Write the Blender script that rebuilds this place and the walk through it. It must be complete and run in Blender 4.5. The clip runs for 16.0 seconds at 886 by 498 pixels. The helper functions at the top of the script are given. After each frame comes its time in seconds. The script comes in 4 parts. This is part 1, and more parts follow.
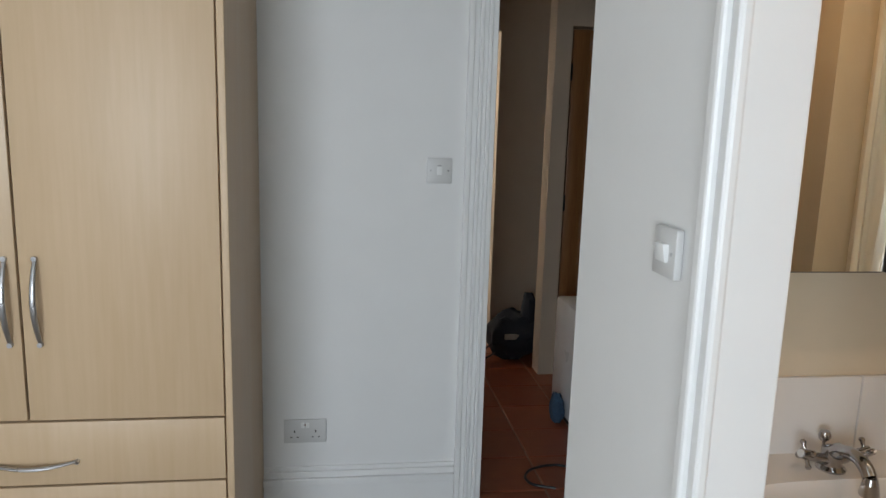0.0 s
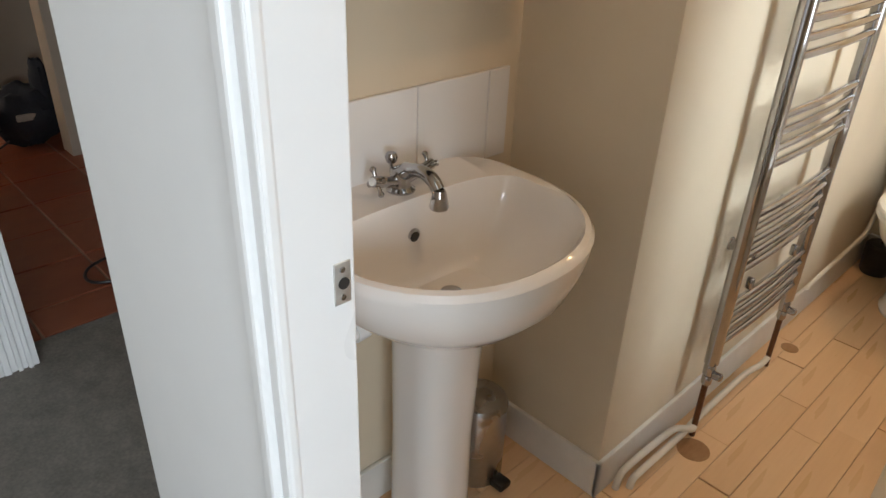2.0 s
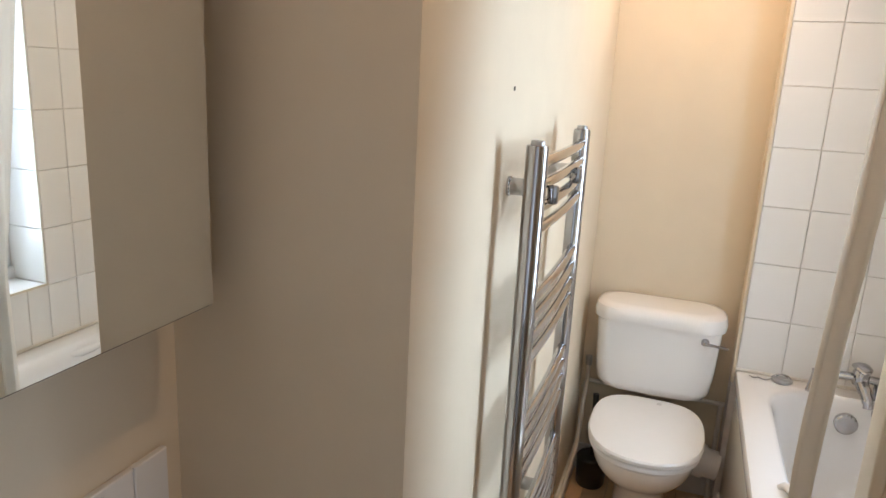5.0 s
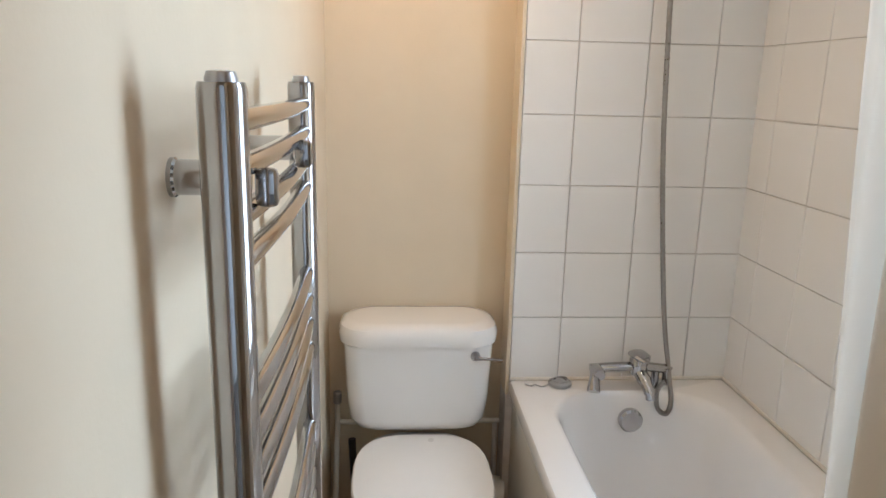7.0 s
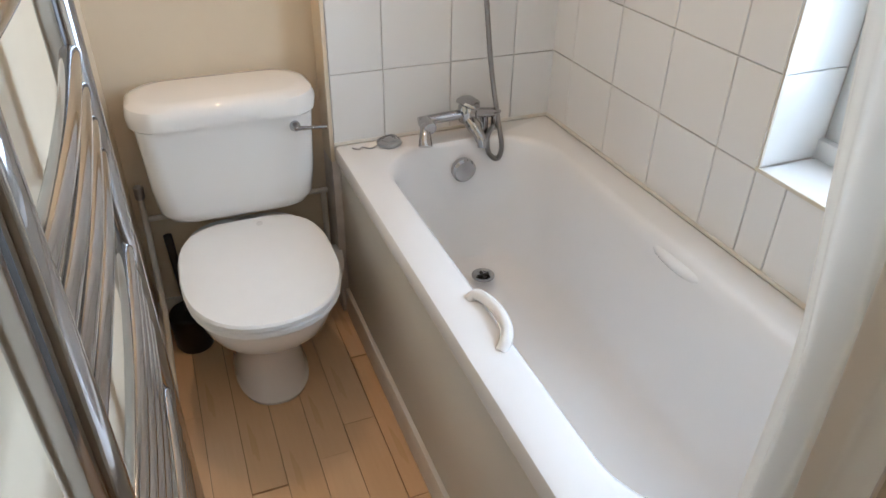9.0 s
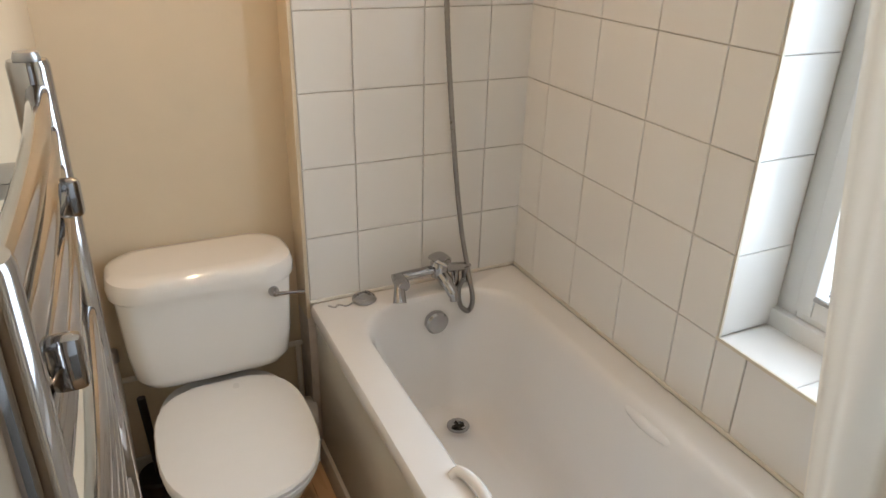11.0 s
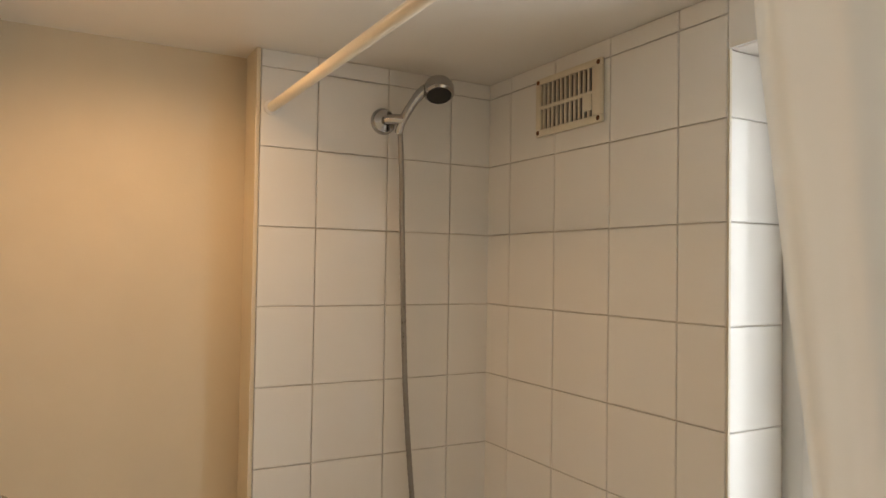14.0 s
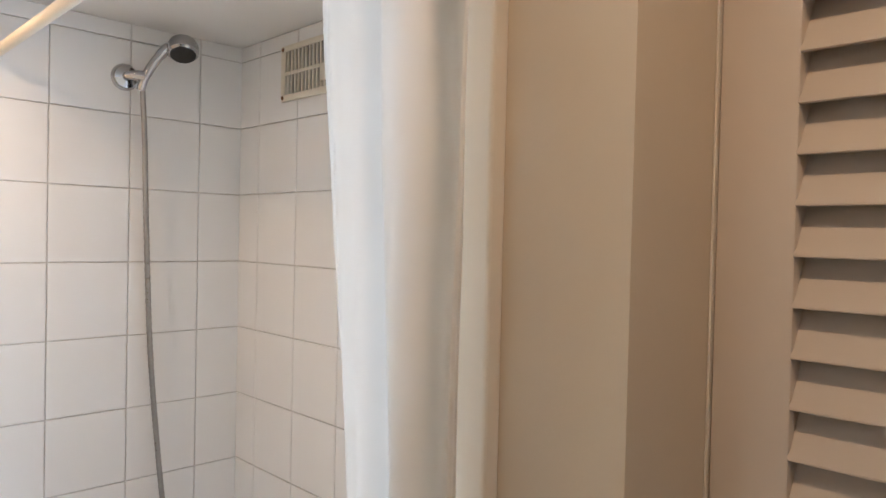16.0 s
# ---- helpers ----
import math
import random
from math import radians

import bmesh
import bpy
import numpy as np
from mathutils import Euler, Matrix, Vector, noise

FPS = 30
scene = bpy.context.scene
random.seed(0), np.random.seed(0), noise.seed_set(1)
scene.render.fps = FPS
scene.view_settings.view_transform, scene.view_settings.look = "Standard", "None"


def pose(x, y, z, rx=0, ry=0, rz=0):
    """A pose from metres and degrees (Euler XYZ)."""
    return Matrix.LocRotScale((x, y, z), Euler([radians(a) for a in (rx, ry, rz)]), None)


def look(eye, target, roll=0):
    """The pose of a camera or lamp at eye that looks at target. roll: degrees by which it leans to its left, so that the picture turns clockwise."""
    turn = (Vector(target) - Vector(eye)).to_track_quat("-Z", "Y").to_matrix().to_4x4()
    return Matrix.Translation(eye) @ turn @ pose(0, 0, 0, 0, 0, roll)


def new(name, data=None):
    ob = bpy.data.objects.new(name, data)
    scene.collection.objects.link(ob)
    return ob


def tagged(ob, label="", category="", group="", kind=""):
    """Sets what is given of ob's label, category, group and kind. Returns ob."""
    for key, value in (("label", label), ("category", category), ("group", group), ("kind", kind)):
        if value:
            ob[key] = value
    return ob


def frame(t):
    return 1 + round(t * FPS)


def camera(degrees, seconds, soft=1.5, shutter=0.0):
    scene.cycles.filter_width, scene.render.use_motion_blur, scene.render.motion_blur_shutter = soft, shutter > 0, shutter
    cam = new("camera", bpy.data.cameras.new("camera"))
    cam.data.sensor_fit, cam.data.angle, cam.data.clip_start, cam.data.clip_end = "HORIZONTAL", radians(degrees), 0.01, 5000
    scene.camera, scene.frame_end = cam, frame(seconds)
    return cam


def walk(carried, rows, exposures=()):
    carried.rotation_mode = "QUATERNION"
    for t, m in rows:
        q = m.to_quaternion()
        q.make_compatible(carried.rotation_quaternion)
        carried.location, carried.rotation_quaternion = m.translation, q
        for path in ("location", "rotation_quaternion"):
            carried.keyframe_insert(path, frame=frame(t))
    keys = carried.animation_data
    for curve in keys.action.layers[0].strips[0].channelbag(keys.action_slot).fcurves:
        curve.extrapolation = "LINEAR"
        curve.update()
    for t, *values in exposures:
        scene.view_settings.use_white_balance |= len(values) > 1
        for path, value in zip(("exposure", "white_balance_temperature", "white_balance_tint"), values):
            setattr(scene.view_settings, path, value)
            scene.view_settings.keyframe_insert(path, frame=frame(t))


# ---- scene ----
cam = camera(64.4, 16.0)
PATH = [
    (0, (-0.345, -3.167, 1.49), (-2.296, -2.895, 1.144), 1.7),
    (0.5, (-0.501, -3.06, 1.464), (-2.365, -2.449, 1.076), 1.8),
    (1, (-0.584, -2.989, 1.422), (-2.258, -2.052, 0.857), 1.9),
    (1.5, (-0.599, -2.998, 1.404), (-2.041, -1.853, 0.623), 1.9),
    (2, (-0.604, -3.012, 1.386), (-1.849, -1.776, 0.425), 2.2),
    (2.5, (-0.608, -3.009, 1.39), (-1.691, -1.738, 0.289), 2.4),
    (3, (-0.61, -3.006, 1.432), (-1.616, -1.698, 0.302), 2.3),
    (3.5, (-0.653, -2.943, 1.47), (-1.64, -1.516, 0.474), 1.8),
    (4, (-0.759, -2.813, 1.533), (-1.706, -1.227, 0.767), 1.9),
    (4.2, (-0.794, -2.779, 1.568), (-1.712, -1.144, 0.874), 2.3),
    (6.3, (-1.041, -2.188, 1.505), (-1.134, -0.223, 1.144), 1.7),
    (6.5, (-1.029, -2.129, 1.494), (-1.091, -0.166, 1.12), 1.6),
    (7, (-1.037, -1.988, 1.449), (-0.893, -0.046, 0.99), 1.4),
    (7.5, (-1.067, -1.891, 1.411), (-0.595, -0.073, 0.726), 1.9),
    (8, (-1.085, -1.842, 1.353), (-0.481, -0.203, 0.378), 2.1),
    (8.2, (-1.072, -1.831, 1.345), (-0.473, -0.26, 0.262), 2.1),
    (10.3, (-1.096, -1.755, 1.553), (-0.394, -0.225, 0.473), 1.7),
    (10.5, (-1.103, -1.757, 1.556), (-0.37, -0.193, 0.548), 1.9),
    (11, (-1.102, -1.745, 1.581), (-0.314, -0.117, 0.728), 1.5),
    (11.5, (-1.106, -1.745, 1.6), (-0.265, -0.074, 0.891), 1.5),
    (12, (-1.107, -1.742, 1.616), (-0.221, -0.041, 1.051), 1.2),
    (12.5, (-1.113, -1.738, 1.63), (-0.186, -0.011, 1.234), 1.3),
    (13, (-1.114, -1.729, 1.645), (-0.161, 0.015, 1.415), 1.1),
    (13.5, (-1.121, -1.735, 1.657), (-0.15, 0.012, 1.596), 1.0),
    (14, (-1.121, -1.741, 1.675), (-0.148, 0.005, 1.727), 0.9),
    (14.5, (-1.125, -1.784, 1.683), (-0.143, -0.047, 1.823), 0.9),
    (15, (-1.094, -1.871, 1.656), (-0.095, -0.145, 1.796), 0.8),
    (15.5, (-1.075, -1.926, 1.642), (0.072, -0.289, 1.702), 1.1),
    (16, (-1.058, -1.963, 1.66), (0.344, -0.537, 1.623), 1.3),
]
walk(cam, [(t, look(e, g, r)) for t, e, g, r in PATH], [(0, 0.45, 6500, 10), (1, 0.62, 6500, 10), (2, 0.7, 6500, 10), (3, 0.7, 6400, 10), (4.2, 0.62, 5900, 10), (6.4, 0.45, 5600, 9), (7.2, 0.32, 5500, 9), (8.2, 0.46, 5300, 9), (10.4, 0.26, 5800, 9), (11.5, 0.0, 6300, 10), (13, -0.27, 6900, 11), (14.2, -0.36, 7300, 13), (15.2, 0.0, 6500, 12), (16, 0.45, 5400, 12)])

# ---- world and lights ----
FLOOR = -0.02
CEIL = 2.215
world = bpy.data.worlds.new("world")
scene.world = world
world.use_nodes = True
wn = world.node_tree.nodes
sky = wn.new("ShaderNodeTexSky")
sky.sky_type, sky.sun_disc = "NISHITA", False
sky.sun_elevation, sky.sun_rotation = radians(38), radians(60)
wn["Background"].inputs["Strength"].default_value = 0.08
world.node_tree.links.new(sky.outputs["Color"], wn["Background"].inputs["Color"])


def lamp(name, kind, matrix, energy, color, **settings):
    data = bpy.data.lights.new(name, kind)
    data.energy, data.color = energy, color
    if kind == "AREA":
        data.shape, data.size, data.size_y = "RECTANGLE", settings["w"], settings["h"]
    if kind == "SPOT":
        data.spot_size, data.spot_blend, data.shadow_soft_size = radians(settings["cone"]), 0.8, 0.025
    ob = new(name, data)
    ob.matrix_world = matrix
    return ob


sun = lamp("sun", "SUN", look((4, -5, 5), (0, -2, 0)), 0.8, (1.0, 0.96, 0.9))
sun.data.angle = radians(12)
# daylight in the bathroom window and in the bedroom window
lamp("window_daylight", "AREA", look((0.32, -1.148, 1.44), (-1, -1.148, 1.24)), 14.5, (0.86, 0.94, 1.0), w=0.62, h=1.31)
lamp("bedroom_daylight", "AREA", look((1.62, -4.1, 1.3), (-1, -3.6, 1.0)), 56, (0.82, 0.91, 1.0), w=1.4, h=1.3)
# added unseen fill lamp in the windowless hall, brightens its far end
lamp("hall_fill", "AREA", look((-5.35, -4.5, 1.6), (-5.4, -2.0, 1.3)), 30, (1.0, 0.93, 0.84), w=0.8, h=1.0)
# recessed ceiling spots; the second is unseen, guessed from glints to warm the alcove
SPOTS = [(-0.954, -0.336), (-0.92, -1.98)]
for (sx, sy), watts in zip(SPOTS, (14, 7.0)):
    lamp("ceiling_spot_light", "SPOT", look((sx, sy, CEIL - 0.012), (sx, sy, 0)), watts, (1.0, 0.62, 0.33), cone=172)


# ---- materials ----
def material(name, color, rough=0.5, metal=0.0, vary=0.0, scale=20.0, bump=0.0, bump_scale=60.0, second=None,
             stretch=(1, 1, 1), random_amount=0.0, coat=0.0, spec=0.5, transmission=0.0, subsurface=0.0, dirt=0.0):
    m = bpy.data.materials.new(name)
    m.use_nodes = True
    n, l = m.node_tree.nodes, m.node_tree.links
    b = n["Principled BSDF"]
    b.inputs["Roughness"].default_value, b.inputs["Metallic"].default_value = rough, metal
    b.inputs["Coat Weight"].default_value, b.inputs["Specular IOR Level"].default_value = coat, spec
    b.inputs["Coat Roughness"].default_value = 0.08
    b.inputs["Transmission Weight"].default_value = transmission
    c = (*color, 1)
    b.inputs["Base Color"].default_value = c
    tc = n.new("ShaderNodeTexCoord")
    mp = n.new("ShaderNodeMapping")
    mp.inputs["Scale"].default_value = stretch
    l.new(tc.outputs["Object"], mp.inputs["Vector"])
    if vary or second or dirt or random_amount:
        nz = n.new("ShaderNodeTexNoise")
        nz.inputs["Scale"].default_value, nz.inputs["Detail"].default_value = scale, 6
        l.new(mp.outputs["Vector"], nz.inputs["Vector"])
        big = n.new("ShaderNodeTexNoise")
        big.inputs["Scale"].default_value, big.inputs["Detail"].default_value = scale * 0.13, 3
        l.new(mp.outputs["Vector"], big.inputs["Vector"])
        add = n.new("ShaderNodeMath")
        add.operation = "ADD"
        l.new(nz.outputs["Fac"], add.inputs[0])
        l.new(big.outputs["Fac"], add.inputs[1])
        last = add.outputs[0]
        if random_amount:
            oi = n.new("ShaderNodeObjectInfo")
            ma = n.new("ShaderNodeMath")
            ma.operation = "MULTIPLY_ADD"
            ma.inputs[1].default_value = random_amount
            l.new(oi.outputs["Random"], ma.inputs[0])
            l.new(last, ma.inputs[2])
            last = ma.outputs[0]
        ramp = n.new("ShaderNodeMapRange")
        ramp.inputs["From Min"].default_value = 0.7
        ramp.inputs["From Max"].default_value = 1.3 + random_amount
        l.new(last, ramp.inputs["Value"])
        mix = n.new("ShaderNodeMix")
        mix.data_type = "RGBA"
        dark = second or tuple(v * (1 - vary) for v in color)
        mix.inputs["A"].default_value, mix.inputs["B"].default_value = (*dark, 1), c
        l.new(ramp.outputs["Result"], mix.inputs["Factor"])
        l.new(mix.outputs["Result"], b.inputs["Base Color"])
        rr = n.new("ShaderNodeMapRange")
        rr.inputs["From Min"].default_value, rr.inputs["From Max"].default_value = 0.3, 0.7
        rr.inputs["To Min"].default_value, rr.inputs["To Max"].default_value = max(rough - 0.05, 0.02), min(rough + 0.07, 1)
        l.new(big.outputs["Fac"], rr.inputs["Value"])
        l.new(rr.outputs["Result"], b.inputs["Roughness"])
    if bump:
        bn = n.new("ShaderNodeTexNoise")
        bn.inputs["Scale"].default_value, bn.inputs["Detail"].default_value = bump_scale, 4
        l.new(mp.outputs["Vector"], bn.inputs["Vector"])
        bp = n.new("ShaderNodeBump")
        bp.inputs["Strength"].default_value, bp.inputs["Distance"].default_value = bump, 0.002
        l.new(bn.outputs["Fac"], bp.inputs["Height"])
        l.new(bp.outputs["Normal"], b.inputs["Normal"])
    return m


CREAM = material("cream_emulsion", (0.70, 0.605, 0.455), 0.62, vary=0.05, scale=9, bump=0.12, bump_scale=130)
CREAM_GLOSS = material("cream_gloss_paint", (0.80, 0.73, 0.60), 0.38, vary=0.05, scale=12, bump=0.06, bump_scale=60)
WHITE_WALL = material("white_emulsion", (0.80, 0.80, 0.79), 0.65, vary=0.03, scale=7, bump=0.1, bump_scale=120)
WHITE_GLOSS = material("white_gloss_paint", (0.82, 0.82, 0.81), 0.3, vary=0.03, scale=12, bump=0.05, bump_scale=40)
SKIRT = material("worn_white_gloss", (0.78, 0.76, 0.71), 0.35, vary=0.12, scale=14, bump=0.1, bump_scale=50)
CEILING = material("ceiling_white", (0.80, 0.78, 0.74), 0.5, vary=0.04, scale=5, bump=0.05, bump_scale=80)
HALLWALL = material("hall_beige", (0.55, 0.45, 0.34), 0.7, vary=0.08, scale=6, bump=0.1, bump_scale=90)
TILE = material("white_glazed_tile", (0.80, 0.79, 0.77), 0.13, vary=0.03, scale=4, bump=0.05, bump_scale=9, random_amount=0.15)
GROUT = material("grey_pink_grout", (0.76, 0.71, 0.66), 0.8, vary=0.3, scale=20, bump=0.2, bump_scale=200)
SEAL = material("white_sealant", (0.74, 0.70, 0.63), 0.4, vary=0.15, scale=15)
CERAMIC = material("white_ceramic", (0.82, 0.80, 0.77), 0.07, vary=0.015, scale=3, coat=0.5)
ACRYLIC = material("white_acrylic", (0.80, 0.79, 0.78), 0.12, vary=0.02, scale=4, coat=0.3)
PANEL = material("bath_panel_white", (0.72, 0.69, 0.62), 0.42, vary=0.05, scale=8)
PLASTIC = material("white_plastic", (0.80, 0.80, 0.79), 0.32, vary=0.02, scale=30)
AGED = material("aged_plastic", (0.70, 0.64, 0.52), 0.4, vary=0.12, scale=25)
CHROME = material("chrome", (0.46, 0.46, 0.47), 0.07, metal=1.0, vary=0.06, scale=40)
DULL_STEEL = material("brushed_steel", (0.50, 0.50, 0.51), 0.28, metal=1.0, vary=0.15, scale=50)
HOSE = material("steel_hose", (0.36, 0.345, 0.33), 0.32, metal=1.0, vary=0.15, scale=300)
COPPER = material("tarnished_copper", (0.20, 0.09, 0.045), 0.45, metal=0.7, vary=0.4, scale=60)
PIPEWHITE = material("painted_pipe", (0.76, 0.72, 0.64), 0.35, vary=0.12, scale=40, bump=0.1)
BLACK = material("black_plastic", (0.012, 0.012, 0.013), 0.4, vary=0.3, scale=40)
PLATE = material("grey_white_plastic", (0.64, 0.64, 0.63), 0.35, vary=0.03, scale=30)
DARK = material("dark_gap", (0.03, 0.026, 0.022), 0.7, vary=0.3, scale=60)
CLOTH = material("black_fabric", (0.02, 0.022, 0.03), 0.85, vary=0.4, scale=80, bump=0.4, bump_scale=300)
BLUE = material("blue_cloth", (0.06, 0.12, 0.2), 0.85, vary=0.3, scale=60, bump=0.3, bump_scale=200)
PALE = material("pale_label", (0.42, 0.36, 0.30), 0.7, vary=0.2, scale=60)
BEECH = material("beech_plank", (0.80, 0.56, 0.34), 0.30, second=(0.72, 0.48, 0.27), scale=16, stretch=(8, 0.5, 1), random_amount=0.9, bump=0.03, bump_scale=60)
MAPLE = material("maple_board", (0.57, 0.415, 0.265), 0.42, second=(0.52, 0.37, 0.225), scale=14, stretch=(5, 5, 0.35), bump=0.04, bump_scale=60)
PINE = material("pine_door", (0.30, 0.135, 0.045), 0.35, second=(0.2, 0.08, 0.025), scale=18, stretch=(6, 6, 0.4), bump=0.06, bump_scale=60)
TERRACOTTA = material("terracotta_tile", (0.34, 0.10, 0.045), 0.38, second=(0.22, 0.06, 0.028), scale=14, random_amount=0.5, bump=0.12, bump_scale=40)
TERRAGROUT = material("brown_grout", (0.40, 0.27, 0.20), 0.85, vary=0.3, scale=60)
CARPET = material("grey_carpet", (0.26, 0.235, 0.205), 0.95, second=(0.17, 0.155, 0.135), scale=120, bump=1.0, bump_scale=500, spec=0.1)
KNOT = material("wood_patch", (0.36, 0.20, 0.09), 0.45, second=(0.26, 0.13, 0.05), scale=25, stretch=(3, 1, 1))
MIRROR = material("mirror_glass", (0.86, 0.87, 0.85), 0.01, metal=1.0)
GLASS = material("window_glass", (0.95, 0.98, 1.0), 0.12, transmission=1.0)
NICKEL = material("worn_nickel", (0.75, 0.74, 0.71), 0.42, metal=0.8, vary=0.25, scale=80)
EDGE = material("bronze_edge", (0.06, 0.05, 0.04), 0.35, vary=0.3, scale=40)
LOUVRE = material("louvre_paint", (0.64, 0.56, 0.46), 0.35, vary=0.05, scale=15, bump=0.06, bump_scale=40)

CURTAIN = material("cream_curtain", (0.80, 0.76, 0.68), 0.45, vary=0.05, scale=12, bump=0.25, bump_scale=25)
_n, _l = CURTAIN.node_tree.nodes, CURTAIN.node_tree.links
_t = _n.new("ShaderNodeBsdfTranslucent")
_t.inputs["Color"].default_value = (0.85, 0.82, 0.76, 1)
_m = _n.new("ShaderNodeMixShader")
_m.inputs["Fac"].default_value = 0.22
_l.new(_n["Principled BSDF"].outputs["BSDF"], _m.inputs[1])
_l.new(_t.outputs["BSDF"], _m.inputs[2])
_l.new(_m.outputs["Shader"], _n["Material Output"].inputs["Surface"])

GLOW = bpy.data.materials.new("lamp_glow")
GLOW.use_nodes = True
GLOW.node_tree.nodes["Principled BSDF"].inputs["Emission Color"].default_value = (1.0, 0.85, 0.6, 1)
GLOW.node_tree.nodes["Principled BSDF"].inputs["Emission Strength"].default_value = 14.0


# ---- building helpers ----
BASE = {}


def thing(name, base, label, category, group=""):
    ob = new(name)
    ob.empty_display_size = 0.05
    ob.location = base
    BASE[ob.name] = Vector(base)
    return tagged(ob, label, category, group)


def part(name, bm, mat, parent=None, label="", smooth=True):
    """Links bm, in world places, as one mesh under parent."""
    base = BASE.get(parent.name, Vector()) if parent else Vector()
    bmesh.ops.recalc_face_normals(bm, faces=bm.faces)
    bmesh.ops.translate(bm, verts=bm.verts, vec=-base)
    me = bpy.data.meshes.new(name)
    bm.to_mesh(me)
    bm.free()
    me.materials.append(mat)
    ob = new(name, me)
    if smooth:
        me.shade_smooth()
        me.set_sharp_from_angle(angle=radians(38))
    if parent:
        ob.parent = parent
        BASE[ob.name] = base
    if label:
        ob["label"] = label
    return ob


def structure(name, bm, mat, label, category):
    return tagged(part(name, bm, mat, smooth=False), label, category, kind="structure")


def box(bm, x0, y0, z0, x1, y1, z1, bevel=0.0, segments=2):
    vs = bmesh.ops.create_cube(bm, size=1.0)["verts"]
    for v in vs:
        v.co = Vector(((x0, x1)[v.co.x > 0], (y0, y1)[v.co.y > 0], (z0, z1)[v.co.z > 0]))
    if bevel:
        es = list({e for v in vs for e in v.link_edges})
        bmesh.ops.bevel(bm, geom=es, offset=bevel, segments=segments, affect="EDGES", profile=0.5)
    return bm


def boxes(*rows, bevel=0.0):
    bm = bmesh.new()
    for r in rows:
        box(bm, *r, bevel=bevel)
    return bm


def loft(bm, rings, cap_start=True, cap_end=True):
    made = [[bm.verts.new(p) for p in r] for r in rings]
    n = len(made[0])
    for a, b in zip(made, made[1:]):
        for i in range(n):
            bm.faces.new((a[i], a[(i + 1) % n], b[(i + 1) % n], b[i]))
    if cap_start:
        bm.faces.new(list(reversed(made[0])))
    if cap_end:
        bm.faces.new(made[-1])
    return bm


def frames_along(points):
    ts = []
    for i in range(len(points)):
        a, b = points[max(i - 1, 0)], points[min(i + 1, len(points) - 1)]
        ts.append((b - a).normalized())
    up = Vector((0, 0, 1)) if abs(ts[0].z) < 0.9 else Vector((1, 0, 0))
    u = ts[0].cross(up).normalized()
    out = []
    for t in ts:
        u = (u - t * u.dot(t)).normalized()
        out.append((u, t.cross(u)))
    return out


def tube(bm, points, radius, n=12, flat=1.0, cap=True):
    """A round bar along points; radius a number or one per point; flat squeezes its second axis."""
    points = [Vector(p) for p in points]
    rad = radius if isinstance(radius, (list, tuple)) else [radius] * len(points)
    rings = []
    for p, r, (u, w) in zip(points, rad, frames_along(points)):
        rings.append([p + r * (math.cos(a) * u + flat * math.sin(a) * w) for a in (2 * math.pi * i / n for i in range(n))])
    return loft(bm, rings, cap, cap)


def curve(points, steps=8):
    """Catmull-Rom through points."""
    P = [Vector(p) for p in points]
    P = [2 * P[0] - P[1]] + P + [2 * P[-1] - P[-2]]
    out = []
    for a, b, c, d in zip(P, P[1:], P[2:], P[3:]):
        for k in range(steps):
            s = k / steps
            out.append(0.5 * (2 * b + (c - a) * s + (2 * a - 5 * b + 4 * c - d) * s * s + (3 * b - a - 3 * c + d) * s ** 3))
    out.append(P[-2])
    return out


def rounded(cx, cy, hx, hy, r, z, k=7):
    """A rounded rectangle as a ring of points at height z."""
    pts = []
    for sx, sy, a0 in ((1, 1, 0), (-1, 1, 90), (-1, -1, 180), (1, -1, 270)):
        for i in range(k):
            a = radians(a0 + 90 * i / (k - 1))
            pts.append(Vector((cx + sx * (hx - r) + r * math.cos(a), cy + sy * (hy - r) + r * math.sin(a), z)))
    return pts


def lathe(bm, centre, profile, axis="z", n=24):
    """Turns profile rows (radius, height) round an axis through centre."""
    c = Vector(centre)
    rings = []
    for r, h in profile:
        ring = []
        for i in range(n):
            a = 2 * math.pi * i / n
            p = (r * math.cos(a), r * math.sin(a), h)
            p = {"z": p, "x": (p[2], p[0], p[1]), "y": (p[1], p[2], p[0])}[axis]
            ring.append(c + Vector(p))
        rings.append(ring)
    return loft(bm, rings)


def cyl(centre, r, h, axis="z", n=20, bevel=0.0):
    b = min(bevel, r * 0.5, h * 0.5)
    prof = [(r, 0), (r, h)] if not b else [(r - b, 0), (r, b), (r, h - b), (r - b, h)]
    return lathe(bmesh.new(), centre, prof, axis, n)


TILE_MESHES = {}


def tile_mesh(w, h, t, mat, edge=0.0016):
    key = (round(w, 4), round(h, 4), round(t, 4), mat.name)
    if key not in TILE_MESHES:
        v = []
        for z, e in ((0, 0), (t - edge, 0), (t, edge)):
            v += [(e, e, z), (w - e, e, z), (w - e, h - e, z), (e, h - e, z)]
        f = [(0, 3, 2, 1), (8, 9, 10, 11)]
        for r in (0, 4):
            f += [(r + i, r + (i + 1) % 4, r + 4 + (i + 1) % 4, r + 4 + i) for i in range(4)]
        me = bpy.data.meshes.new("tile")
        me.from_pydata(v, [], f)
        me.materials.append(mat)
        TILE_MESHES[key] = me
    return TILE_MESHES[key]


def piece(name, mesh, m, parent):
    ob = new(name, mesh)
    ob.parent = parent
    ob.matrix_basis = m
    return ob


# ---- structure: bathroom ----
def wall(name, label, mat, *rows):
    return structure(name, boxes(*rows), mat, label, "wall")


